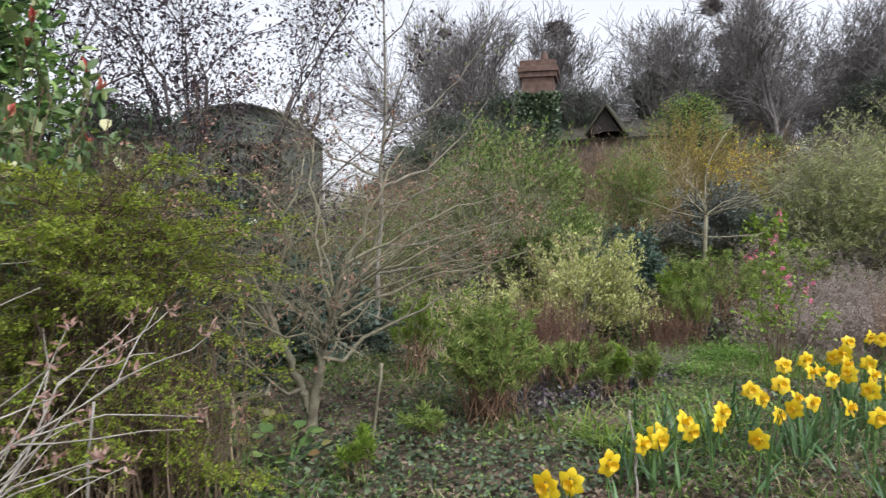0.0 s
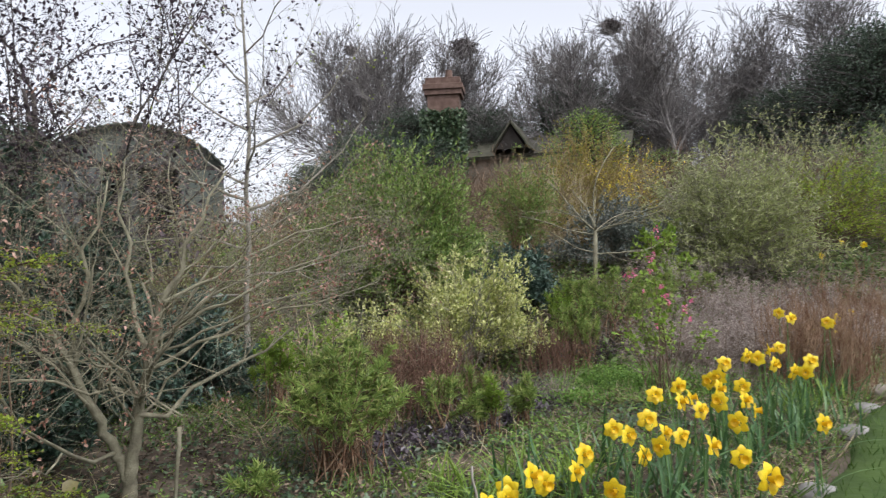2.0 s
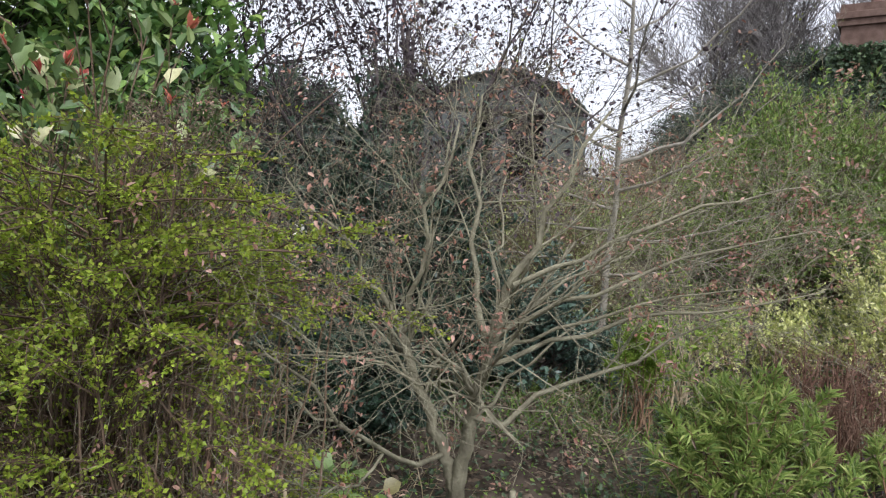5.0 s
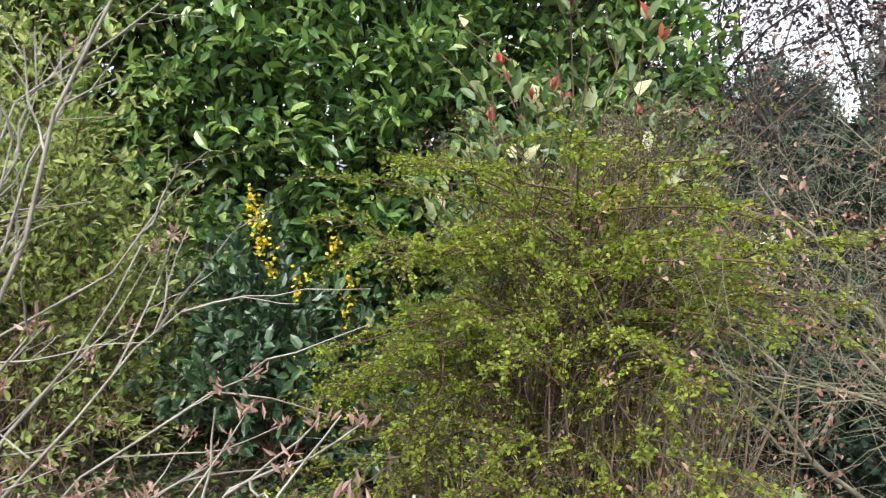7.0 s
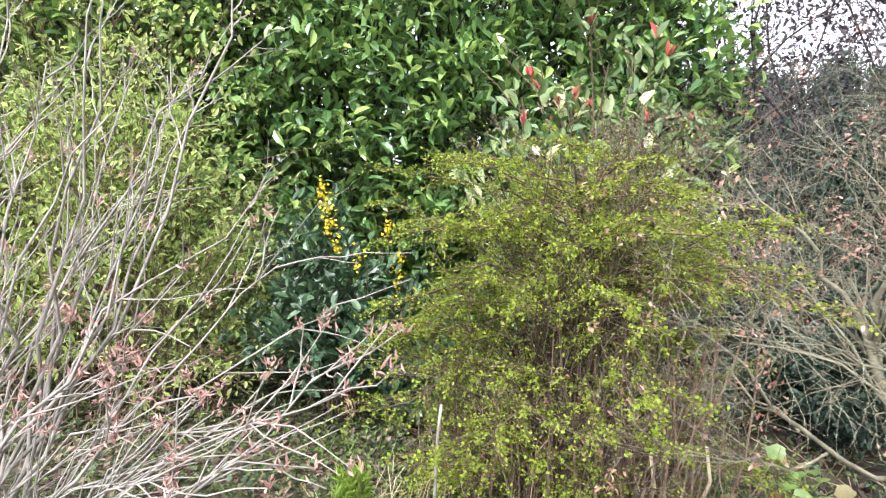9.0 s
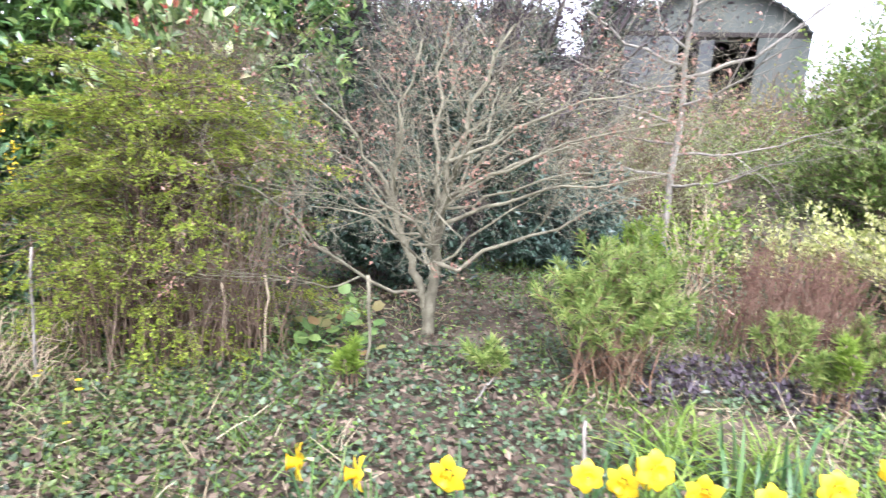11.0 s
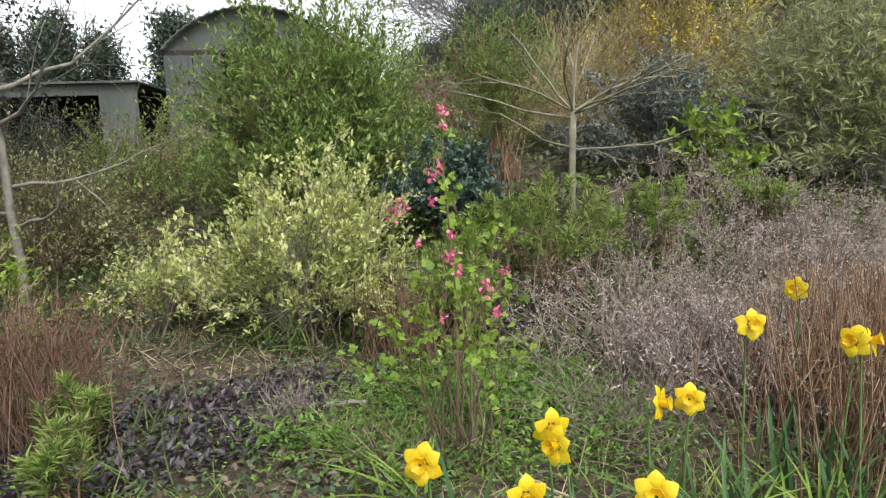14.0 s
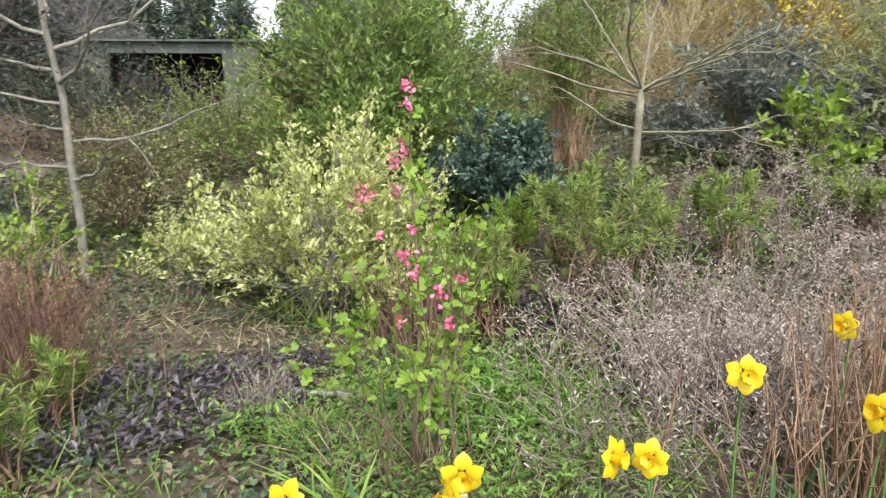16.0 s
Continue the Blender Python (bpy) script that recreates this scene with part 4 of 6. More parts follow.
def twiggy_spirea():
    """Bare pale twigs fanning out beside the path, with pink tufts."""
    rng = np.random.default_rng(47)
    x, y = -2.15, -0.1
    c = np.array([x, y, float(hill(x, y))])
    ob = thing("bare_shrub", "bare shrub with pale arching twigs and pink seed tufts", "shrub", c)
    n, m = 17, 24
    low = bend(c + np.stack([rng.normal(size=n) * 0.1, rng.normal(size=n) * 0.1, np.zeros(n)], 1),
               c + np.stack([-0.1 + 0.85 * rng.random(n), 0.4 + 0.9 * rng.random(n), 0.55 + 0.48 * rng.random(n)], 1), 0.10, 8, rng, 0.08)
    high = bend(c + np.stack([rng.normal(size=m) * 0.12, rng.normal(size=m) * 0.12, np.zeros(m)], 1),
                c + np.stack([-0.45 + 0.6 * rng.random(m), -0.3 + 1.35 * rng.random(m), 1.25 + 1.0 * rng.random(m)], 1), 0.05, 9, rng, 0.07)
    for line in low:
        lay("stem", *chain(line, np.linspace(0.007, 0.0022, 8), 5), TWIG_PALE, ob, smooth=True)
    for line in high:
        lay("stem", *chain(line, np.linspace(0.010, 0.0024, 9), 5), TWIG_PALE, ob, smooth=True)
    side = []
    for lines, k in ((low, 110), (high, 190)):
        p, d = on_lines(lines, k, 0.3, 1.0, rng)
        side.append(bend(p, p + unit(d + ball(k, rng) * 0.55) * (0.12 + 0.34 * rng.random((k, 1))), 0.0, 5, rng, 0.06))
    p, d = on_lines(side[1], 260, 0.3, 1.0, rng)
    fine = bend(p, p + unit(d + ball(260, rng) * 0.7) * (0.05 + 0.14 * rng.random((260, 1))), 0.0, 4, rng, 0.06)
    lay("side_twig", *join(tubes_along(side[0], 0.0032, 0.0015, 4), tubes_along(side[1], 0.0036, 0.0015, 4), tubes_along(fine, 0.002, 0.001, 3)), TWIG_PALE, ob, kind="stuff")
    q = np.concatenate([side[0][::2, -1], low[:, -1], side[1][::5, -1], side[1][:, -1][side[1][:, -1, 2] < 1.0]])
    q = np.repeat(q, 12, 0) + rng.normal(size=(len(q) * 12, 3)) * 0.013
    V, F = leaves(q, ball(len(q), rng) + np.array([0, 0, 0.8]), ball(len(q), rng), 0.020 + 0.02 * rng.random(len(q)), np.full(len(q), 0.009), DIAMOND)
    lay("seed_tuft", V, F, M_PINKTUFT, ob, "dusty pink seed tufts", kind="stuff")


twiggy_spirea()

# dark purple tree and evergreens behind the maple
def purple_tree(x, y, h, seed, name, label, m, mat):
    rng = np.random.default_rng(seed)
    z = float(hill(x, y))
    ob = thing(name, label, "tree", (x, y, z))
    out = []
    for k in range(8):
        az = rng.random() * 6.28
        d = unit(np.array([math.cos(az) * 0.42, math.sin(az) * 0.35, 1.0]))
        grow(rng, out, np.array([x, y, z]), d, h * 0.72, 0.032, 0, 3, 0.6, 0.05, (1, 2, 2))
    S = limbs(ob, out, BARK_DARK)
    V, F = dress(rng, ends(S, 2), m, 0.05, 0.03, DIAMOND, 0.1, 0.9, 0.0, 0.05)
    lay("foliage", V, F, mat, ob, "small dark leaves", kind="stuff")


purple_tree(-4.6, 6.4, 4.3, 51, "purple_tree", "dark purple-leaved tree with fine black twigs", 10000, M_PURPLE)
purple_tree(-5.8, 5.3, 4.2, 52, "purple_tree", "dark purple-leaved tree with fine black twigs", 9500, M_PURPLE)
shrub("evergreen_shrub", "dark evergreen shrub behind the maple", "shrub", (-3.9, 5.2), 1.2, 1.1, 2.2, 70, 800, BARK_DARK, M_DARK, 14000, 0.06, 0.032, OVAL, seed=53, low=0.05, sub=0.25)
shrub("evergreen_shrub", "low dark evergreen shrub under the maple", "shrub", (-3.15, 4.0), 0.6, 0.6, 0.75, 40, 420, BARK_DARK, M_DARK, 7000, 0.05, 0.028, OVAL, seed=56, low=0.05, sub=0.3)
shrub("evergreen_shrub", "dark blue-green evergreen shrub behind the maple", "shrub", (-2.9, 5.9), 0.75, 0.7, 1.05, 50, 500, BARK_DARK, M_BLUE, 8000, 0.06, 0.03, OVAL, seed=54, low=0.05, sub=0.3)
shrub("evergreen_shrub", "dark evergreen shrub in the back hedge", "shrub", (-5.2, 4.0), 0.9, 1.0, 2.7, 60, 700, BARK_DARK, M_DARK, 11000, 0.06, 0.03, OVAL, seed=55, low=0.05, sub=0.22)

# green spurge clumps with brown bases
def spurge(c, r, h, n, seed, label, mat=None):
    rng = np.random.default_rng(seed)
    cc, A, B = bush(rng, c, r, r, h, n, 4, arch=0.08, base=0.3, low=0.55)
    ob = thing("spurge", label, "shrub", cc, "spurge clumps")
    lay("stem", *tubes_along(A, 0.005, 0.003, 4), TWIG_RED, ob, kind="stuff")
    V, F = dress(rng, A, n * 90, 0.062, 0.0095, DIAMOND, 0.45, 0.7, 0.2, 0.006, 0.6)
    lay("foliage", V, F, mat or M_EUPH, ob, "narrow green leaves whorled on the stem tops", kind="stuff")
    V, F = dress(rng, A, n * 8, 0.06, 0.012, DIAMOND, 0.1, 0.7, -0.6, 0.01)
    lay("dead_leaf", V, F, M_LITTER, ob, "brown withered lower leaves", kind="stuff")


spurge((-0.88, 4.12), 0.44, 0.84, 84, 61, "green spurge clump with brown lower stems")
spurge((0.25, 5.0), 0.12, 0.42, 11, 62, "small green spurge tuft")
spurge((-0.05, 4.7), 0.10, 0.40, 8, 63, "small green spurge tuft")
spurge((1.4, 7.95), 0.46, 0.78, 27, 64, "yellow-green spurge clump under the small tree")
spurge((0.85, 7.35), 0.28, 0.75, 34, 65, "yellow-green spurge clump with brown stems")
spurge((-0.15, 5.35), 0.25, 0.4, 12, 67, "green spurge shoots among dry stems")
spurge((0.98, 8.2), 0.3, 0.74, 15, 68, "yellow-green spurge clump on the bank")
spurge((1.95, 8.5), 0.35, 0.6, 17, 69, "green spurge clump on the bank")
spurge((0.7, 8.0), 0.2, 0.5, 20, 70, "green spurge clump beside the evergreen", M_FRESH)
spurge((2.6, 9.3), 0.35, 0.45, 34, 171, "green spurge clump on the bank")
spurge((-0.35, 4.95), 0.2, 0.45, 9, 172, "green spurge shoots among dry stems")
spurge((-1.95, 1.2), 0.16, 0.42, 7, 173, "few yellow-green shoots among dry stems", M_FRESH)
spurge((-1.38, 2.78), 0.10, 0.28, 7, 174, "small fresh green shoots in the bed", M_FRESH)
spurge((-1.2, 3.5), 0.16, 0.22, 9, 175, "low green shoots under the maple")
spurge((0.02, 4.72), 0.07, 0.5, 6, 176, "slender fresh green shoots in the bed", M_FRESH)
spurge((-1.75, 5.35), 0.3, 0.7, 22, 66, "thin yellow-green spurge tuft", M_FRESH)


def bergenia(x, y, n, seed):
    """A low plant with broad round leaves on short stalks."""
    rng = np.random.default_rng(seed)
    z = float(hill(x, y))
    ob = thing("bergenia", "low plant with broad rounded green leaves", "plant", (x, y, z), "broad-leaved plants under the shrubs")
    me = tri_mesh("leaf", OVAL[0] * np.array([0.085, 0.085, 0.05]), OVAL[1], M_BERG, True)
    for k in range(n):
        a, t = rng.random() * 6.283, 0.03 + 0.2 * rng.random()
        h = 0.07 + 0.13 * rng.random()
        p = np.array([math.cos(a) * t, math.sin(a) * t, h])
        lay("stalk", *chain([(x, y, z), (x + p[0] * 0.6, y + p[1] * 0.6, z + h * 0.7), (x + p[0], y + p[1], z + h)], [0.004, 0.003, 0.003], 4), STEM_GREEN, ob)
        q = new("leaf", me)
        q.parent = ob
        q.matrix_basis = Matrix.LocRotScale(p, Euler((rng.normal() * 0.3, 0.35 * rng.random() - 0.45, a)), (0.7 + 0.6 * rng.random(),) * 3)


for k, (x, y, n) in enumerate([(-2.15, 2.95, 16), (-2.35, 3.2, 12), (-1.9, 3.05, 9), (-2.5, 3.45, 10), (-2.0, 2.7, 7)]):
    bergenia(x, y, n, 800 + k)


def dead_stems(name, label, c, rx, ry, h, n, seed, mat, r=0.0035, heads=None, head_n=0, lean=0.25, single=0):
    """A stand of dry upright stalks."""
    rng = np.random.default_rng(seed)
    p = np.stack([c[0] + rx * rng.normal(size=n) * 0.5, c[1] + ry * rng.normal(size=n) * 0.5], 1)
    p = p[p[:, 0] < edge_x(p[:, 1]) - 0.05]
    n = len(p)
    a = grown(p)
    b = a + np.stack([rng.normal(size=n) * lean * h, rng.normal(size=n) * lean * h, h * (0.55 + 0.55 * rng.random(n))], 1)
    A = bend(a, b, 0.02, 4, rng, 0.06)
    ob = thing(name, label, "dry stems", (c[0], c[1], float(hill(c[0], c[1]))))
    k = max(1, n * 2)
    q, d = on_lines(A, k, 0.5, 0.98, rng)
    B = bend(q, q + unit(d + ball(k, rng) * 0.9) * (0.06 + 0.12 * rng.random((k, 1))), 0.0, 3, rng, 0.05)
    for line in A[:single]:
        lay("stalk", *chain(line, np.linspace(r, r * 0.6, 4), 4), mat, ob)
    lay("dry_stem", *join(tubes_along(A[single:], r, r * 0.6, 4), tubes_along(B, r * 0.5, r * 0.35, 3)), mat, ob, kind="stuff")
    if heads:
        tips = np.concatenate([B[:, -1], A[:, -1]])
        q = tips[rng.integers(0, len(tips), head_n)] + rng.normal(size=(head_n, 3)) * 0.02
        V, F = leaves(q, ball(head_n, rng) * 0.8 + np.array([0, 0, 0.4]), ball(head_n, rng), 0.014 + 0.02 * rng.random(head_n), np.full(head_n, 0.008), DIAMOND)
        lay("seed_head", V, F, heads, ob, "greyish dry seed heads", kind="stuff")
    return ob


M_HEADS = leaf_mat("seed_heads", [(0.21, 0.165, 0.14), (0.34, 0.28, 0.245), (0.46, 0.40, 0.355)], 0.8, 0.2)
dead_stems("dry_perennial", "red-brown dry perennial stems", (-0.62, 5.45), 0.55, 0.42, 0.66, 270, 71, TWIG_RUST, heads=leaf_mat("rust_heads", [(0.05, 0.024, 0.017), (0.11, 0.052, 0.036), (0.18, 0.10, 0.068)], 0.8, 0.2), head_n=2200, lean=0.2, single=110)
dead_stems("dry_perennial", "red-brown dry perennial stems", (0.6, 7.05), 0.35, 0.3, 0.55, 120, 72, TWIG_RUST, lean=0.15)
dead_stems("dry_sedum", "broad mass of grey-pink dry seed heads", (3.5, 8.6), 1.5, 1.1, 0.46, 1200, 73, SEDUM_DRY, heads=M_HEADS, head_n=30000, lean=0.4)
dead_stems("dry_sedum", "grey-pink dry seed heads beside the daffodils", (2.3, 7.3), 0.75, 0.7, 0.46, 760, 74, SEDUM_DRY, heads=M_HEADS, head_n=11000, lean=0.5)
dead_stems("dry_reeds", "upright red-brown dry stalks at the lawn edge", (3.1, 6.75), 0.5, 0.7, 0.72, 520, 75, TWIG_RED, r=0.004, lean=0.13, single=160)
dead_stems("dry_reeds", "upright straw-brown dry stalks at the lawn edge", (4.4, 8.6), 0.8, 0.9, 0.7, 420, 76, TWIG_RED, r=0.004, lean=0.14, single=90)
dead_stems("dry_perennial", "thin straw-coloured dry stems", (0.55, 6.0), 0.2, 0.2, 0.26, 60, 77, SEDUM_DRY, r=0.002, lean=0.35)
dead_stems("dry_perennial", "thin straw-coloured dry stems", (-1.98, 1.25), 0.28, 0.28, 0.33, 60, 78, TWIG_STRAW, r=0.0025, lean=0.4)
dead_stems("dry_perennial", "tangle of pale broken stalks lying on bare soil", (1.95, 6.45), 0.3, 0.25, 0.2, 120, 80, SEDUM_DRY, r=0.0025, lean=1.1)
dead_stems("dry_perennial", "brown dry stems under the arching shrub", (-2.2, 2.2), 0.35, 0.6, 0.6, 160, 79, BARK_BROWN, lean=0.10)

# the pale variegated shrub
shrub("variegated_shrub", "rounded shrub with cream and yellow variegated leaves", "shrub", (-0.42, 7.35), 0.95, 0.85, 1.28, 80, 900, BARK_GREY, M_PALE, 16000, 0.042, 0.020, OVAL, seed=81, low=0.18, sub=0.3, up=0.5, lo=0.62, spread=0.8)
shrub("variegated_shrub", "low spray of cream variegated leaves", "shrub", (-1.45, 7.0), 0.45, 0.4, 0.85, 24, 160, BARK_GREY, M_PALE, 1800, 0.04, 0.02, OVAL, seed=82, low=0.25, sub=0.3)
shrub("yellow_shrub", "sparse shrub with fresh yellow-green leaves", "shrub", (-1.7, 5.95), 0.5, 0.45, 1.0, 26, 110, TWIG_STRAW, M_FRESH, 900, 0.045, 0.026, OVAL, seed=83, low=0.25, sub=0.3)


def flowering_currant():
    ob, A, B, rng = shrub("flowering_currant", "flowering currant with fresh green leaves and pink blossom", "shrub", (1.45, 5.95), 0.46, 0.46, 1.2, 20, 110, BARK_BROWN, None, seed=84, low=0.35, sub=0.16, r=0.005)
    c = np.array(ob.matrix_basis.translation)
    main = bend(c[None] + 0.0, np.array([[1.42, 5.91, 1.50]]), 0.0, 8, rng, 0.02)
    lay("main_stem", *chain(main[0], np.linspace(0.007, 0.003, 8), 5), BARK_BROWN, ob)
    each_leaf(ob, rng, B, 180, 0.033, 0.037, M_RIBES, 0.1, 0.9, 0.1, LOBED)
    each_leaf(ob, rng, A, 90, 0.036, 0.040, M_RIBES, 0.5, 1.0, 0.1, LOBED)
    each_leaf(ob, rng, main, 26, 0.042, 0.046, M_RIBES, 0.45, 1.2, 0.1, LOBED)
    lay("foliage", *dress(rng, B[B[:, -1, 2] > 0.35], 460, 0.028, 0.031, LOBED, 0.1, 0.9, 0.1, 0.03), M_FRESH, ob, "fresh lobed leaves", kind="stuff")
    for x, y, z, s in ((1.42, 5.91, 1.50, 1), (1.42, 5.90, 1.44, 0.8), (1.40, 5.91, 1.30, 0.5), (1.37, 5.91, 1.24, 1.2), (1.36, 5.91, 1.14, 0.7), (1.17, 5.93, 1.10, 1.5), (1.22, 5.93, 1.12, 1.2), (1.47, 5.83, 0.94, 1.1), (1.50, 5.85, 0.87, 0.8),
                       (1.61, 5.82, 0.83, 1.3), (1.66, 5.82, 0.74, 0.8), (1.68, 5.85, 0.88, 0.7), (1.45, 5.9, 1.02, 0.8), (1.40, 5.88, 0.68, 0.7), (1.30, 5.9, 0.98, 0.5)):
        n = int(11 * s) + 5
        p = np.array([x, y, z]) + rng.normal(size=(n, 3)) * np.array([0.012, 0.012, 0.015]) * s
        V, F = leaves(p, ball(n, rng) + np.array([0, 0, -0.5]), ball(n, rng), np.full(n, 0.02), np.full(n, 0.016), OVAL)
        lay("blossom", V, F, M_PINK, ob, "hanging pink flower cluster", kind="stuff")


flowering_currant()

# the bank behind
shrub("willow_bush", "big dense green willow-leaved bush", "bush", (-1.35, 8.9), 1.35, 0.95, 2.25, 170, 2600, BARK_BROWN, M_WILLOW, 30000, 0.066, 0.026, seed=91, low=0.08, sub=0.24, up=0.5)
shrub("willow_bush", "dense green willow-leaved bush further up the bank", "bush", (-2.2, 11.2), 1.6, 1.2, 2.0, 140, 1600, BARK_BROWN, M_WILLOW, 16000, 0.06, 0.022, seed=191, low=0.08, sub=0.22, up=0.5)
shrub("dark_shrub", "low rounded blue-green evergreen shrub", "shrub", (0.18, 8.6), 0.5, 0.45, 0.8, 50, 480, BARK_DARK, M_BLUE, 6500, 0.055, 0.03, OVAL, seed=92, low=0.06, sub=0.3)
shrub("grey_bush", "dark grey-green bush behind the small tree", "shrub", (1.7, 10.4), 1.1, 0.6, 1.2, 70, 800, BARK_GREY, M_SLATE, 7000, 0.06, 0.028, OVAL, seed=93, low=0.1, sub=0.25)
shrub("green_shrub", "shrub with bright fresh green leaves", "shrub", (2.25, 9.75), 0.42, 0.35, 0.85, 20, 130, BARK_BROWN, M_FRESH, 650, 0.085, 0.045, OVAL, seed=94, low=0.2, sub=0.25)
shrub("bamboo", "clump of thin brown canes with green tops", "bamboo", (0.35, 9.6), 0.5, 0.4, 1.7, 60, 400, TWIG_RED, M_WILLOW, 6000, 0.06, 0.013, seed=95, low=0.7, base=0.2, sub=0.18, r=0.006)
shrub("golden_shrub", "tall shrub with orange twigs and yellow flowers", "bush", (1.5, 12.2), 1.4, 0.9, 2.0, 190, 2000, TWIG_ORANGE, M_GOLD, 14000, 0.05, 0.02, seed=96, low=0.2, sub=0.25, r=0.007, up=0.5)
shrub("golden_shrub", "pale twiggy shrub among the golden one", "bush", (0.7, 11.4), 1.1, 0.7, 1.6, 140, 1500, TWIG_STRAW, M_GOLD, 4000, 0.04, 0.016, seed=97, low=0.2, sub=0.3, r=0.005)
shrub("forsythia", "bright yellow flowering twigs", "shrub", (2.1, 11.0), 0.7, 0.4, 1.85, 24, 150, TWIG_ORANGE, M_YELLOW, 700, 0.035, 0.022, DIAMOND, seed=98, low=0.7, sub=0.2)
shrub("bank_bush", "large grey-green narrow-leaved bush on the bank", "bush", (3.5, 10.9), 1.75, 1.2, 2.1, 190, 3200, BARK_GREY, M_GREYGREEN, 15000, 0.10, 0.022, seed=99, low=0.08, sub=0.2, up=-0.1)
shrub("bank_bush", "twiggy bush with sparse yellow-green leaves on the bank", "bush", (5.6, 12.6), 1.9, 1.4, 1.75, 150, 2400, BARK_BROWN, M_YELLOWGREEN, 8000, 0.06, 0.03, seed=199, low=0.08, sub=0.2, up=-0.1)
shrub("bank_bush", "olive green bush with yellow-green leaves on the bank", "bush", (8.0, 13.8), 2.2, 1.6, 2.2, 140, 1700, BARK_GREY, M_WILLOW, 9000, 0.06, 0.03, seed=100, low=0.1, sub=0.22)
shrub("bank_bush", "grey twiggy bush on the bank", "bush", (6.3, 15.4), 2.6, 1.4, 2.6, 150, 1700, BARK_GREY, M_GREYGREEN, 7000, 0.08, 0.02, seed=101, low=0.1, sub=0.22)
shrub("bank_bush", "brown twiggy bush with old leaves", "bush", (-4.2, 9.6), 1.5, 1.2, 1.35, 110, 1100, BARK_BROWN, M_WILLOW, 9000, 0.05, 0.02, seed=102, low=0.1, sub=0.3)
shrub("bank_bush", "brown twiggy bush with old leaves", "bush", (-6.4, 9.2), 1.7, 1.4, 1.9, 110, 1100, BARK_BROWN, M_DARK, 11000, 0.05, 0.025, seed=103, low=0.1, sub=0.3)
shrub("bank_bush", "blue-green bush at the far end of the lawn", "bush", (14.5, 17.5), 2.8, 2.2, 2.4, 110, 1400, BARK_GREY, M_BLUE, 14000, 0.09, 0.035, seed=104, low=0.08, sub=0.22)
shrub("bank_bush", "grey-green bush on the bank", "bush", (11.0, 18.5), 2.6, 2.0, 2.6, 110, 1400, BARK_GREY, M_GREYGREEN, 13000, 0.09, 0.03, seed=105, low=0.08, sub=0.22)
shrub("bank_bush", "brown thicket behind the young tree", "bush", (-3.8, 7.9), 1.3, 0.9, 1.25, 120, 1500, BARK_BROWN, M_GREYGREEN, 5000, 0.045, 0.02, seed=106, low=0.1, sub=0.3)
shrub("bank_bush", "dark thicket closing the garden", "bush", (-7.4, 6.4), 1.6, 1.6, 3.0, 110, 1300, BARK_DARK, M_DARK, 11000, 0.07, 0.035, seed=107, low=0.08, sub=0.25)
shrub("bank_bush", "bare brown thicket on the bank", "bush", (-5.2, 12.5), 2.2, 1.5, 1.35, 120, 1500, BARK_BROWN, M_GOLD, 2500, 0.05, 0.025, seed=108, low=0.1, sub=0.3)
shrub("bank_bush", "bare brown thicket on the bank", "bush", (-9.5, 12.5), 2.4, 1.6, 0.9, 120, 1500, BARK_BROWN, M_DARK, 4500, 0.05, 0.025, seed=109, low=0.1, sub=0.3)


# ---------------------------------------------------------------- barn, house and wood beyond
def box_mesh(name, lo, hi, material, parent, label="", bevel=0.01):
    bm = bmesh.new()
    bmesh.ops.create_cube(bm, size=1.0)
    c = [(a + b) / 2 for a, b in zip(lo, hi)]
    s = [abs(b - a) for a, b in zip(lo, hi)]
    for v in bm.verts:
        v.co = Vector((v.co.x * s[0] + c[0], v.co.y * s[1] + c[1], v.co.z * s[2] + c[2]))
    if bevel:
        bmesh.ops.bevel(bm, geom=bm.edges[:], offset=min(bevel, min(s) * 0.3), segments=1, affect="EDGES")
    me = bpy.data.meshes.new(name)
    bm.to_mesh(me)
    bm.free()
    me.materials.append(material)
    ob = new(name, me)
    ob.parent = parent
    return tagged(ob, label)


TIN = rough_mat("painted_tin", [(0.05, 0.06, 0.052), (0.086, 0.095, 0.083), (0.12, 0.13, 0.114)], 1.2, 0.2, rough=0.85, stretch=(1, 1, 0.3), spec=0.05)
TIN_PALE = rough_mat("weathered_tin", [(0.06, 0.066, 0.065), (0.088, 0.095, 0.092), (0.125, 0.132, 0.128)], 1.5, 0.2, rough=0.85, stretch=(1, 1, 0.3), spec=0.05)
# near-black: the shade inside barn and shed, put into the wall colour
DARKNESS = rough_mat("inside_shade", [(0.012, 0.012, 0.014), (0.03, 0.028, 0.03)], 2, 0.2)
BRICK = rough_mat("chimney_brick", [(0.06, 0.036, 0.028), (0.10, 0.062, 0.048), (0.15, 0.10, 0.08)], 5, 0.4, island=0.3)
TILE = rough_mat("roof_tile", [(0.035, 0.036, 0.022), (0.06, 0.058, 0.04), (0.095, 0.085, 0.062)], 3, 0.5)
WOOD_DARK = rough_mat("dark_board", [(0.02, 0.017, 0.014), (0.05, 0.042, 0.036)], 4, 0.4)


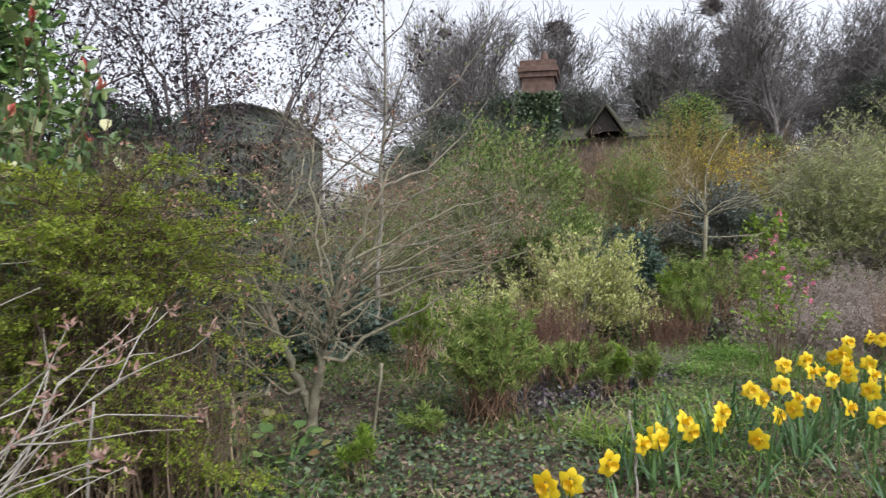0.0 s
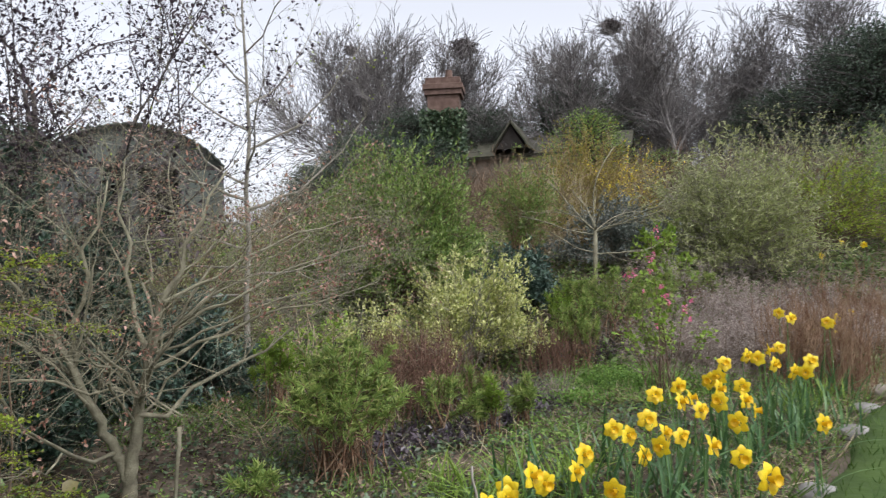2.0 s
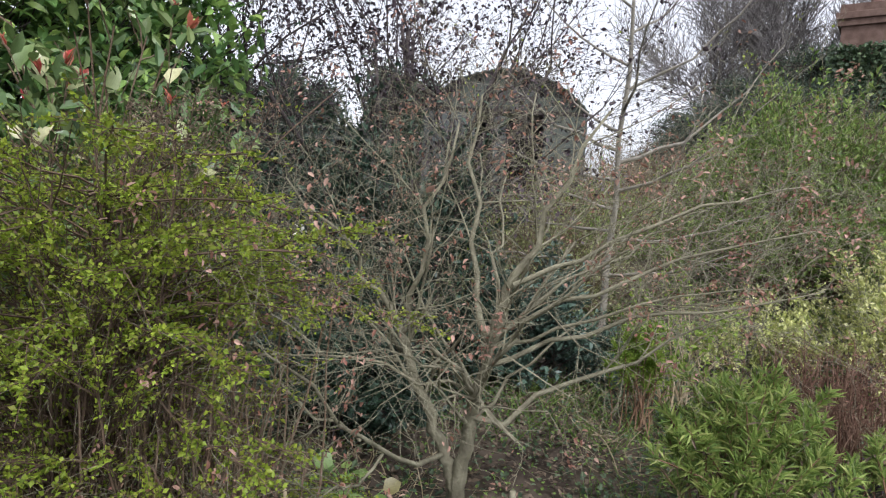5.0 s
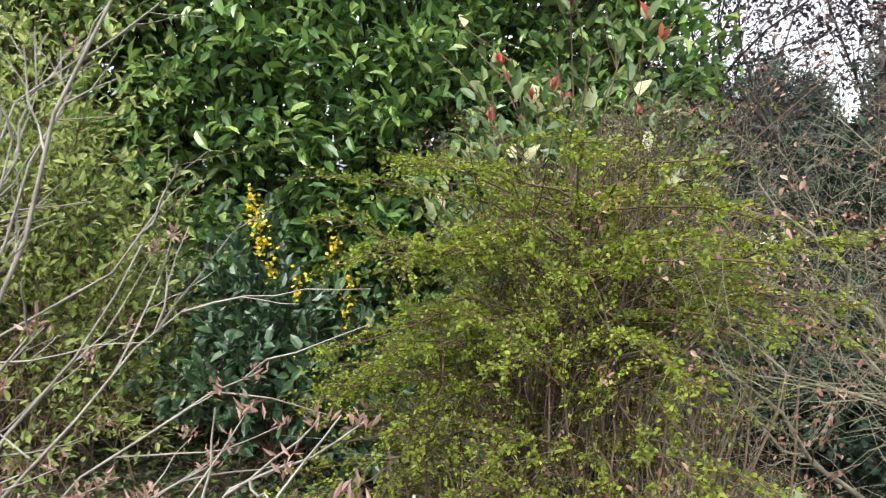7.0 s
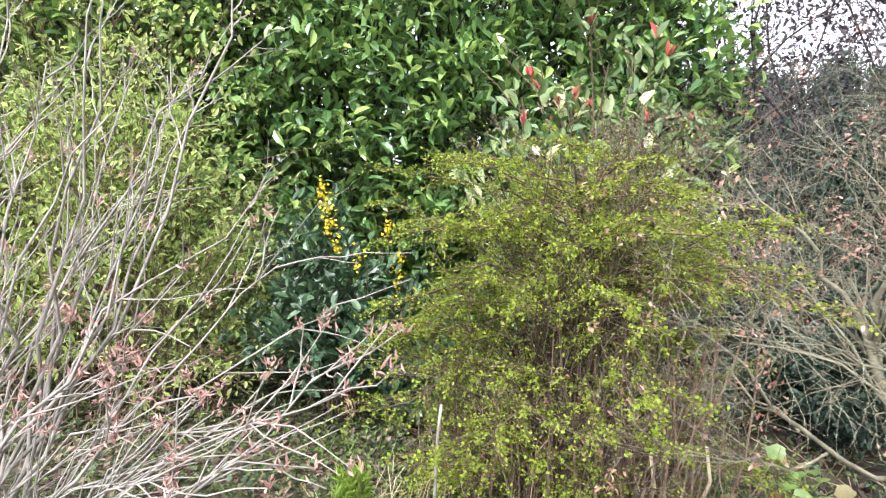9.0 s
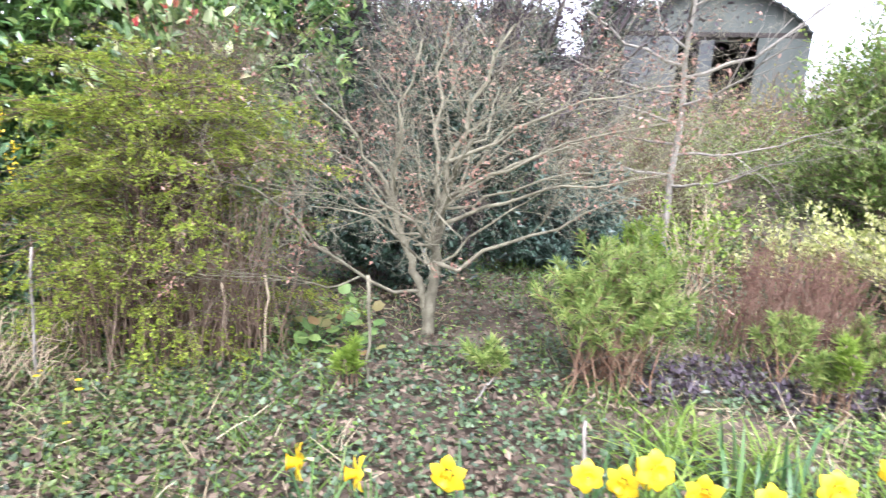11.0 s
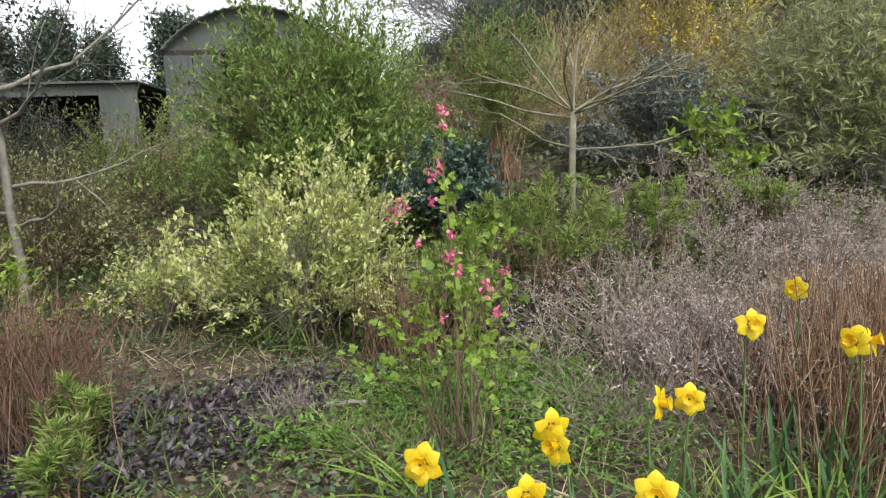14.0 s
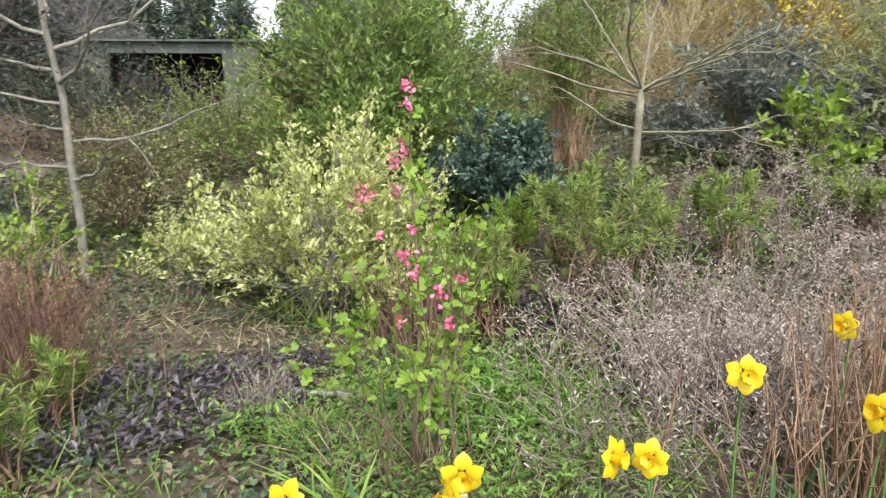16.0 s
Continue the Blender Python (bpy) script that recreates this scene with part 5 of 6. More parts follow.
def arched_barn():
    """A barn with a half-round tin roof, sliding doors and a dark opening."""
    ob = thing("arched_barn", "grey-green barn with a half-round corrugated roof and open front", "barn", (-13.95, 23.55, 0.7))
    ob.scale = (1.25, 1.25, 1.25)
    ob.rotation_euler = (0, 0, radians(33))
    half, eave, rise, deep = 2.55, 3.42, 1.2, 11.0
    rad = (half * half + rise * rise) / (2 * rise)
    cz = eave + rise - rad
    a0 = math.asin(half / rad)
    n, ridges = 96, 24
    V, F = [], []
    for k in range(n + 1):
        a = -a0 + 2 * a0 * k / n
        r = rad + 0.02 * math.cos(k / n * ridges * 2 * math.pi)
        for y in (-0.25, deep):
            V.append((r * math.sin(a), y, cz + r * math.cos(a)))
    for k in range(n):
        i = 2 * k
        F += [(i, i + 2, i + 3), (i, i + 3, i + 1)]
    roof = new("roof", tri_mesh("roof", np.array(V), np.array(F), TIN, True))
    roof.parent = ob
    so = roof.modifiers.new("thick", "SOLIDIFY")
    so.thickness = 0.05
    V, F = [(0, 0, eave)], []
    for k in range(25):
        a = -a0 + 2 * a0 * k / 24
        V.append(((rad - 0.06) * math.sin(a), 0, max(eave, cz + (rad - 0.06) * math.cos(a))))
    F = [(0, k + 2, k + 1) for k in range(24)]
    g = new("gable", tri_mesh("gable", np.array(V), np.array(F), TIN))
    g.parent = ob
    g.modifiers.new("thick", "SOLIDIFY").thickness = 0.06
    box_mesh("eave_beam", (-half, -0.10, eave - 0.14), (half, 0.0, eave), WOOD_DARK, ob)
    box_mesh("side_wall", (-half, 0, 0), (-half + 0.08, deep, eave), TIN, ob)
    box_mesh("side_wall", (half - 0.08, 0, 0), (half, deep, eave), TIN, ob)
    # back wall coloured near-black to stand for the barn's unlit depth
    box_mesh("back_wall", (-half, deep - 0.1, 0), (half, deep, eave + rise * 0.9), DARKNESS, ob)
    for x0 in (-2.5, -1.7):
        door = box_mesh("sliding_door", (x0, -0.16, 0.0), (x0 + 0.78, -0.11, eave - 0.15), TIN_PALE, ob, "pale grey sheet-metal sliding door")
        for j in range(4):
            box_mesh("rib", (x0 + 0.08 + j * 0.19, -0.18, 0.0), (x0 + 0.10 + j * 0.19, -0.162, eave - 0.16), TIN_PALE, door, bevel=0)
    box_mesh("sliding_door", (-0.35, -0.22, 0.0), (0.05, -0.17, eave - 0.25), TIN_PALE, ob, "pale door leaf standing inside")
    box_mesh("sliding_door", (1.2, -0.16, 0.0), (2.5, -0.11, eave - 0.15), TIN, ob)
    lean = thing("lean_to_shed", "low grey tin shed beside the barn", "shed", (-19.9, 19.3, 0.25))
    lean.rotation_euler = (0, 0, radians(33))
    box_mesh("wall", (-3.4, 0, 0), (-2.4, 0.1, 3.6), TIN, lean)
    box_mesh("wall", (1.9, 0, 0), (3.2, 0.1, 3.6), TIN, lean)
    box_mesh("lintel", (-2.4, 0, 3.2), (1.9, 0.1, 3.6), TIN, lean)
    # rear wall of the shed, with the same shade painted as colour
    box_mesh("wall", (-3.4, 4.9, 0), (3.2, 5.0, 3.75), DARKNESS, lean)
    box_mesh("wall", (-3.4, 0.1, 0), (-3.3, 4.9, 3.6), TIN, lean)
    box_mesh("roof", (-3.6, -0.2, 3.6), (3.3, 5.1, 3.68), TIN, lean)


arched_barn()


def cottage():
    ob = thing("cottage", "old cottage with a mossy tiled roof among the trees", "house", (0.35, 26.0, 4.35))
    ob.rotation_euler = (0, 0, radians(-12))
    ob.scale = (0.8, 0.8, 0.8)
    wall = rough_mat("cottage_wall", [(0.16, 0.14, 0.11), (0.26, 0.23, 0.19), (0.34, 0.31, 0.26)], 3, 0.4)
    box_mesh("wall", (-4.0, 0, -2.6), (5.0, 5.0, 1.0), wall, ob)
    V = np.array([(-4.4, -0.5, 0.85), (5.4, -0.5, 0.85), (5.4, 2.5, 2.1), (-4.4, 2.5, 2.1), (-4.4, 5.5, 0.85), (5.4, 5.5, 0.85)])
    F = np.array([(0, 1, 2), (0, 2, 3), (3, 2, 5), (3, 5, 4)])
    roof = new("roof", tri_mesh("roof", V, F, TILE))
    roof.parent = ob
    roof.modifiers.new("thick", "SOLIDIFY").thickness = 0.16
    # dark open gable facing the garden
    V = np.array([(-0.75, -1.1, 1.05), (0.65, -1.1, 1.05), (-0.05, -1.1, 2.15), (-0.75, 1.5, 1.05), (0.65, 1.5, 1.05), (-0.05, 1.5, 2.15)])
    dorm = new("dormer", tri_mesh("dormer", V, np.array([(0, 1, 2), (0, 2, 5), (0, 5, 3), (1, 4, 5), (1, 5, 2)]), WOOD_DARK))
    dorm.parent = ob
    for s in (-1, 1):
        bm = bmesh.new()
        vs = [bm.verts.new(v) for v in ((-0.05, -1.3, 2.30), (-0.05, 1.5, 2.30), (-0.05 + s * 0.95, 1.5, 0.95), (-0.05 + s * 0.95, -1.3, 0.95))]
        bm.faces.new(vs)
        me = bpy.data.meshes.new("dormer_roof")
        bm.to_mesh(me)
        bm.free()
        me.materials.append(TILE)
        d = new("dormer_roof", me)
        d.parent = ob
        d.modifiers.new("thick", "SOLIDIFY").thickness = 0.08
    # brick chimney
    ch = thing("chimney_stack", "tall red brick chimney grown over with ivy", "chimney", (-2.35, 25.2, 4.15))
    box_mesh("shaft", (-0.60, -0.5, -1.8), (0.60, 0.5, 3.1), BRICK, ch)
    box_mesh("corbel", (-0.70, -0.58, 3.1), (0.70, 0.58, 3.3), BRICK, ch)
    box_mesh("corbel", (-0.76, -0.64, 3.3), (0.76, 0.64, 3.5), BRICK, ch)
    box_mesh("cap", (-0.66, -0.54, 3.5), (0.66, 0.54, 3.75), BRICK, ch)
    bm = bmesh.new()
    bmesh.ops.create_cone(bm, cap_ends=True, segments=12, radius1=0.16, radius2=0.12, depth=0.4, matrix=Matrix.Translation((0.2, 0, 3.93)))
    me = bpy.data.meshes.new("chimney_pot")
    bm.to_mesh(me)
    bm.free()
    me.materials.append(BRICK)
    pot = new("chimney_pot", me)
    pot.parent = ch
    r = np.random.default_rng(120)
    m = 4200
    p = np.array([-2.35, 25.2, 4.15]) + np.stack([r.uniform(-0.85, 0.85, m), r.uniform(-0.8, -0.5, m), -1.6 + 4.1 * r.random(m) ** 1.2], 1)
    V, F = leaves(p, ball(m, r), unit(ball(m, r) + np.array([0, -1.0, 0])), np.full(m, 0.14), np.full(m, 0.11), OVAL)
    lay("ivy", V, F, M_IVY, ch, "ivy growing up the brick", kind="stuff")


cottage()


def bare_tree(seed, h, label="tall bare winter tree"):
    rng = np.random.default_rng(seed)
    ob = thing("bare_tree", label, "tree", (0, 0, 0), "bare wood on the hill")
    out = []
    grow(rng, out, np.array([0.0, 0, 0]), np.array([0.0, 0, 1]), h * 0.75, h * 0.016, 0, 4, 0.6, 0.09, (2, 3, 3, 2))
    S = np.array(out)
    for name, sel, n in (("trunk", S[:, 8] < 1, 6), ("crown", S[:, 8] >= 1, 3)):
        V, F = tubes(S[sel, 0:3], S[sel, 3:6], np.maximum(S[sel, 6], 0.016), np.maximum(S[sel, 7], 0.012), n)
        lay(name, V, F, BARK_WOOD, ob, kind="stuff" if name == "crown" else "")
    return ob


def leafy_tree(seed, h, r, mat, name, label, m=5000, L=0.22, bot=0.15, cone=False):
    rng = np.random.default_rng(seed)
    ob = thing(name, label, "tree", (0, 0, 0), "wood on the hill")
    lay("trunk", *chain(bend(np.zeros((1, 3)), np.array([[0.1, 0, h * 0.95]]), 0.0, 8, rng, 0.02)[0], np.linspace(h * 0.02, h * 0.004, 8), 7), BARK_DARK, ob)
    k = 420
    z = h * (bot + (0.97 - bot) * rng.random(k))
    u = (z / h - bot) / (1 - bot)
    rad = r * ((1 - u) if cone else np.sqrt(np.clip(1 - (u * 1.6 - 0.6) ** 2, 0.03, 1))) * (0.7 + 0.5 * rng.random(k))
    a = rng.random(k) * 6.28
    A = bend(np.stack([0 * z, 0 * z, z * 0.93], 1), np.stack([np.cos(a) * rad, np.sin(a) * rad, z], 1), 0.0, 5, rng, 0.06)
    lay("branch", *tubes_along(A, h * 0.006, h * 0.002, 3), BARK_DARK, ob, kind="stuff")
    V, F = dress(rng, A, m, L, L * 0.35, DIAMOND, 0.25, 0.9, 0.1, L * 1.3)
    lay("crown", V, F, mat, ob, kind="stuff")
    return ob


def place(ob, spots):
    for k, (x, y, s, turn) in enumerate(spots):
        M = Matrix.LocRotScale((x, y, float(hill(x, y)) - 0.1), Euler((0, 0, radians(turn))), (s, s, s))
        if k == 0:
            ob.matrix_basis = M
        else:
            copy_thing(ob, M)


r = random.Random(5)
row = []
for k in range(24):
    x = -9 + k * 1.1 + r.uniform(-0.8, 0.8)
    row.append((x, 29 + r.uniform(-2, 9), r.uniform(0.74, 0.93) * (0.5 if x < -6.5 else 0.90 if x < 2 else 0.93), r.uniform(0, 360)))
row += [(-2.04, 31.5, 0.97, 20), (5.07, 33.0, 1.04, 100), (5.6, 33.4, 0.9, 200), (-7.35, 31.1, 1.02, 40)] + [(8 + 1.9 * k, 31 + (k % 3) * 2.2, 0.85 + 0.05 * (k % 4), 70 * k) for k in range(6)]
for j, seed in enumerate((111, 112, 113, 114)):
    place(bare_tree(seed, 9.5), row[j::4])
place(leafy_tree(115, 7.0, 3.4, M_YEW, "evergreen_tree", "broad dark evergreen tree", 26000, 0.17), [(13.6, 26.0, 0.94, 0), (11.2, 29.5, 0.72, 30), (-4.6, 23.5, 0.56, 60), (-5.4, 25.0, 0.66, 160), (-3.9, 27.5, 0.78, 250), (-7.6, 26.5, 0.58, 300), (-6.6, 24.0, 0.50, 200), (-3.4, 24.6, 0.56, 100), (3.0, 29.5, 0.84, 10), (-9.2, 26.5, 0.40, 40), (-0.9, 29.0, 0.72, 140)])
place(leafy_tree(116, 6.0, 2.4, M_WILLOW, "ivied_tree", "ivy-clad tree on the slope", 10000, 0.18), [(2.3, 19.5, 0.55, 0), (4.9, 21.5, 0.65, 60), (7.5, 20.5, 0.6, 120), (-1.5, 18.6, 0.36, 200), (-0.6, 19.5, 0.38, 20), (1.2, 18.8, 0.36, 80), (-3.6, 24.4, 0.5, 80), (10.5, 22.5, 0.62, 250)])
place(leafy_tree(117, 9.0, 2.2, M_YEW, "conifer", "distant dark green conifer tree", 4500, 0.4, 0.1, True), [(2 - (50 + 9 * r.random()) * math.sin(radians(66 - 1.3 * k)), 2 + (50 + 9 * r.random()) * math.cos(radians(66 - 1.3 * k)), 0.95 + 0.3 * r.random(), 60 * k) for k in range(25)])
place(bare_tree(118, 7.5, "grey bare tree beside the barn"), [(-24.5, 20.0, 0.6, 0), (-22.0, 27.0, 0.6, 130), (-27.5, 24.0, 0.7, 60)])


def wood_belt(name, label, x0, x1, y0, y1, h, m, seed, mat):
    """Tangled undergrowth of the wood, uncountable."""
    rng = np.random.default_rng(seed)
    p = scatter(rng, m, x0, x1, y0, y1)
    a = grown(p)
    b = a + np.stack([rng.normal(size=m) * 0.5, rng.normal(size=m) * 0.5, h * (0.4 + 0.7 * rng.random(m))], 1)
    A = bend(a, b, 0.0, 4, rng, 0.1)
    k = m * 4
    q, d = on_lines(A, k, 0.2, 1.0, rng)
    B = bend(q, q + unit(d + ball(k, rng)) * (0.2 + 0.5 * rng.random((k, 1))), 0.0, 3, rng, 0.08)
    V, F = join(tubes_along(A, 0.014, 0.008, 3), tubes_along(B, 0.008, 0.005, 3))
    stuff(name, label, "undergrowth", V, F, mat)


wood_belt("undergrowth", "tangled grey-brown undergrowth below the wood", -8, 22, 16, 26, 1.7, 4200, 121, BARK_BROWN)
wood_belt("far_undergrowth", "tangled dark undergrowth in the wood", -10, 30, 27, 42, 2.4, 2400, 122, BARK_WOOD)
wood_belt("left_undergrowth", "tangled brown undergrowth before the barn", -22, -6, 12, 17, 0.8, 1800, 123, BARK_BROWN)


def rook_nest(x, y, z, s, seed):
    rng = np.random.default_rng(seed)
    ob = thing("nest", "bulky dark twig nest high in a bare tree", "nest", (x, y, z), "nests in the wood")
    m = 500
    d = ball(m, rng) * np.array([s, s, s * 0.8]) * rng.random((m, 1)) ** 0.4
    p = np.array([x, y, z]) + d
    q = p + ball(m, rng) * np.array([1, 1, 0.5]) * s * 0.6
    lay("twig", *tubes(p, q, np.full(m, 0.022), np.full(m, 0.014), 3), BARK_DARK, ob, kind="stuff")


rook_nest(-2.04, 31.5, 11.0, 0.60, 131)
rook_nest(5.07, 33.0, 12.1, 0.48, 132)
rook_nest(5.6, 33.2, 10.55, 0.34, 133)
rook_nest(-7.4, 31.0, 11.1, 0.26, 134)

# ---------------------------------------------------------------- daffodils
D_PETAL = leaf_mat("daffodil_petal", [(0.66, 0.46, 0.010), (0.76, 0.56, 0.015), (0.80, 0.62, 0.03)], 0.45, 0.35, per_object=True)
D_CUP = leaf_mat("daffodil_cup", [(0.76, 0.50, 0.008), (0.80, 0.56, 0.012)], 0.45, 0.45, per_object=True)
D_LEAF = leaf_mat("daffodil_leaf", [(0.05, 0.11, 0.04), (0.075, 0.15, 0.055), (0.11, 0.19, 0.06)], 0.4, 0.25, per_object=True)
D_SHEATH = rough_mat("papery_sheath", [(0.30, 0.22, 0.12), (0.45, 0.36, 0.22)], 20, 0.2)


def petal_mesh():
    V = [(0.010, 0, 0.0)]
    rows = [(0.018, 0.0135, 0.002), (0.030, 0.0205, 0.004), (0.040, 0.0175, 0.002), (0.050, 0.007, -0.002)]
    for x, w, z in rows:
        V += [(x, w, z + 0.002), (x, 0, z + 0.0045), (x, -w, z + 0.002)]
    V.append((0.054, 0, -0.004))
    F = [(0, 2, 1), (0, 3, 2)]
    for k in range(3):
        a, b = 1 + 3 * k, 4 + 3 * k
        F += [(a, a + 1, b + 1), (a, b + 1, b), (a + 1, a + 2, b + 2), (a + 1, b + 2, b + 1)]
    F += [(10, 11, 13), (11, 12, 13)]
    return tri_mesh("petal", np.array(V), np.array(F), D_PETAL, True)


def trumpet_mesh():
    rings = [(0.009, 0.0), (0.0115, 0.012), (0.0135, 0.026), (0.0165, 0.034), (0.021, 0.038), (0.0185, 0.0365), (0.0125, 0.030), (0.004, 0.025)]
    n, V, F = 14, [], []
    for j, (rr, z) in enumerate(rings):
        for k in range(n):
            a = 2 * math.pi * k / n
            q = rr * (1 + (0.10 * math.cos(a * 7) if j in (3, 4, 5) else 0))
            V.append((q * math.cos(a), q * math.sin(a), z))
    for j in range(len(rings) - 1):
        for k in range(n):
            a, b = j * n + k, j * n + (k + 1) % n
            F += [(a, b, b + n), (a, b + n, a + n)]
    return tri_mesh("trumpet", np.array(V), np.array(F), D_CUP, True)


PETAL, TRUMPET = petal_mesh(), trumpet_mesh()


def strap_mesh(rng, ln, lean):
    k = 6
    s = np.linspace(0, 1, k)
    x = lean * ln * s ** 1.8
    z = ln * (s - 0.28 * lean * s ** 3)
    w = 0.008 * np.sqrt(np.clip(1 - s ** 3, 0.02, 1))
    V = np.concatenate([np.stack([x - 0.002, w, z], 1), np.stack([x, 0 * w, z], 1), np.stack([x - 0.002, -w, z], 1)])
    F = []
    for j in range(k - 1):
        F += [(j, j + 1, k + j + 1), (j, k + j + 1, k + j), (k + j, k + j + 1, 2 * k + j + 1), (k + j, 2 * k + j + 1, 2 * k + j)]
    return tri_mesh("leaf", V, np.array(F), D_LEAF, True)


STRAPS = [strap_mesh(RNG, a, b) for a, b in ((0.34, 0.15), (0.38, 0.35), (0.30, 0.6), (0.42, 0.25), (0.36, 0.8), (0.28, 1.0))]


def daffodil(x, y, h, face, nod, seed, straps=4, s=1.0):
    rr = random.Random(seed)
    z = float(hill(x, y))
    ob = thing("daffodil", "yellow trumpet daffodil in flower with strap leaves", "flower", (x, y, z), "daffodils along the lawn edge")
    f = radians(face)
    d = np.array([math.cos(f), math.sin(f), 0])
    base = np.array([x, y, z - 0.02])
    foot = base - d * 0.03 + np.array([rr.uniform(-0.05, 0.05), rr.uniform(-0.05, 0.05), 0])
    neck = np.array([x, y, z + h]) - d * 0.035
    P = np.array([foot, foot * 0.6 + neck * 0.4, foot * 0.25 + neck * 0.75, neck + (0, 0, 0.006), neck + d * 0.018 + (0, 0, 0.010), neck + d * 0.035])
    V, F = chain(P, np.linspace(0.0042, 0.0034, 6), 6)
    lay("stem", V, F, STEM_GREEN, ob, smooth=True)
    V, F = tubes_along(P[None, 3:5], 0.006, 0.004, 5)
    lay("sheath", V, F, D_SHEATH, ob, "brown papery sheath")
    head = new("flower_head")
    head.parent = ob
    tilt = radians(90 - nod)
    M = Matrix.Translation((0, 0, h)) @ Matrix.Rotation(f, 4, "Z") @ Matrix.Rotation(tilt, 4, "Y") @ Matrix.Scale(s, 4)
    head.matrix_basis = M
    cup = new("trumpet", TRUMPET)
    cup.parent = head
    for k in range(6):
        p = new("petal", PETAL)
        p.parent = head
        p.matrix_basis = Matrix.Rotation(radians(60 * k + rr.uniform(-6, 6)), 4, "Z") @ Matrix.Rotation(radians(-8 + 22 * (k % 2) * 0.4 + rr.uniform(-10, 10)), 4, "Y")
    for k in range(straps):
        q = new("leaf", STRAPS[rr.randrange(len(STRAPS))])
        q.parent = ob
        q.matrix_basis = Matrix.LocRotScale((foot[0] - x + rr.uniform(-0.04, 0.04), foot[1] - y + rr.uniform(-0.04, 0.04), -0.02), Euler((rr.uniform(-0.12, 0.12), rr.uniform(-0.1, 0.1), rr.uniform(0, 6.28))), (1, 1, rr.uniform(0.75, 1.1)))


ROW = [(-0.35, 2.1), (-0.26, 2.25), (-0.11, 2.48), (0.06, 2.91), (0.15, 2.98), (0.15, 3.11), (0.32, 3.16), (0.47, 3.27), (0.54, 3.54), (0.84, 3.56), (0.8, 3.76), (0.95, 3.65), (1.01, 3.85), (1.09, 3.8), (0.62, 3.0)]
MIDDLE = [(0.69, 3.54), (0.90, 3.74), (0.26, 2.98), (1.22, 3.9), (1.11, 3.31), (1.2, 3.17), (1.18, 2.78), (1.34, 3.64), (1.5, 3.88), (1.77, 3.68), (1.04, 4.24), (1.16, 4.1), (1.26, 4.28), (1.24, 4.5), (1.38, 4.08), (1.48, 4.46), (1.52, 4.78), (1.6, 4.34), (1.67, 4.6)]
LATE = [(1.70, 5.07), (1.54, 4.64), (1.97, 5.42), (2.02, 5.31), (2.02, 5.0), (2.09, 4.84), (2.25, 5.75), (2.35, 5.78), (2.32, 5.12), (2.15, 4.79)]
TALL = [(2.53, 5.99), (2.85, 6.04), (2.90, 6.12), (2.72, 6.75)]
FAR = [(3.2, 7.2), (3.35, 7.0), (3.5, 7.6), (3.9, 8.2), (4.3, 8.7), (4.7, 10.4), (5.4, 11.3), (5.6, 11.0)]
rr = random.Random(77)
for spots, tall in ((ROW, 0.30), (MIDDLE, 0.42), (LATE, 0.49), (TALL, 0.67), (FAR, 0.45)):
    for k, (x, y) in enumerate(spots):
        daffodil(x, y, tall + rr.uniform(-0.03, 0.03), rr.choice((-70, -40, -100, -20, -130, -60)) + rr.uniform(-20, 20), rr.uniform(-5, 22), k + int(tall * 1000), 4, rr.uniform(1.04, 1.22))


def leaf_tuft(x, y, n, seed, label="tuft of blue-green strap leaves"):
    rr = random.Random(seed)
    ob = thing("daffodil_tuft", label, "plant", (x, y, float(hill(x, y))), "leaf tufts along the lawn edge")
    for k in range(n):
        q = new("leaf", STRAPS[rr.randrange(len(STRAPS))])
        q.parent = ob
        a = rr.uniform(0, 6.28)
        q.matrix_basis = Matrix.LocRotScale((0.09 * rr.gauss(0, 1), 0.09 * rr.gauss(0, 1), -0.02), Euler((rr.uniform(-0.15, 0.15), rr.uniform(-0.1, 0.1), a)), (1, rr.uniform(0.8, 1.3), rr.uniform(0.7, 1.15)))


for k, (x, y) in enumerate([(1.95, 4.85), (2.1, 5.0), (2.2, 5.3), (2.05, 4.7), (2.35, 5.5), (1.75, 4.5), (1.6, 4.3), (2.5, 5.7), (2.7, 6.1), (2.45, 5.1), (1.1, 3.75), (1.3, 4.0), (0.95, 3.5), (2.85, 6.5), (3.0, 6.0), (2.9, 6.9), (0.45, 3.75), (0.75, 4.1), (0.2, 3.6), (1.75, 5.2), (3.2, 6.9)]):
    leaf_tuft(x, y, 16, 300 + k)

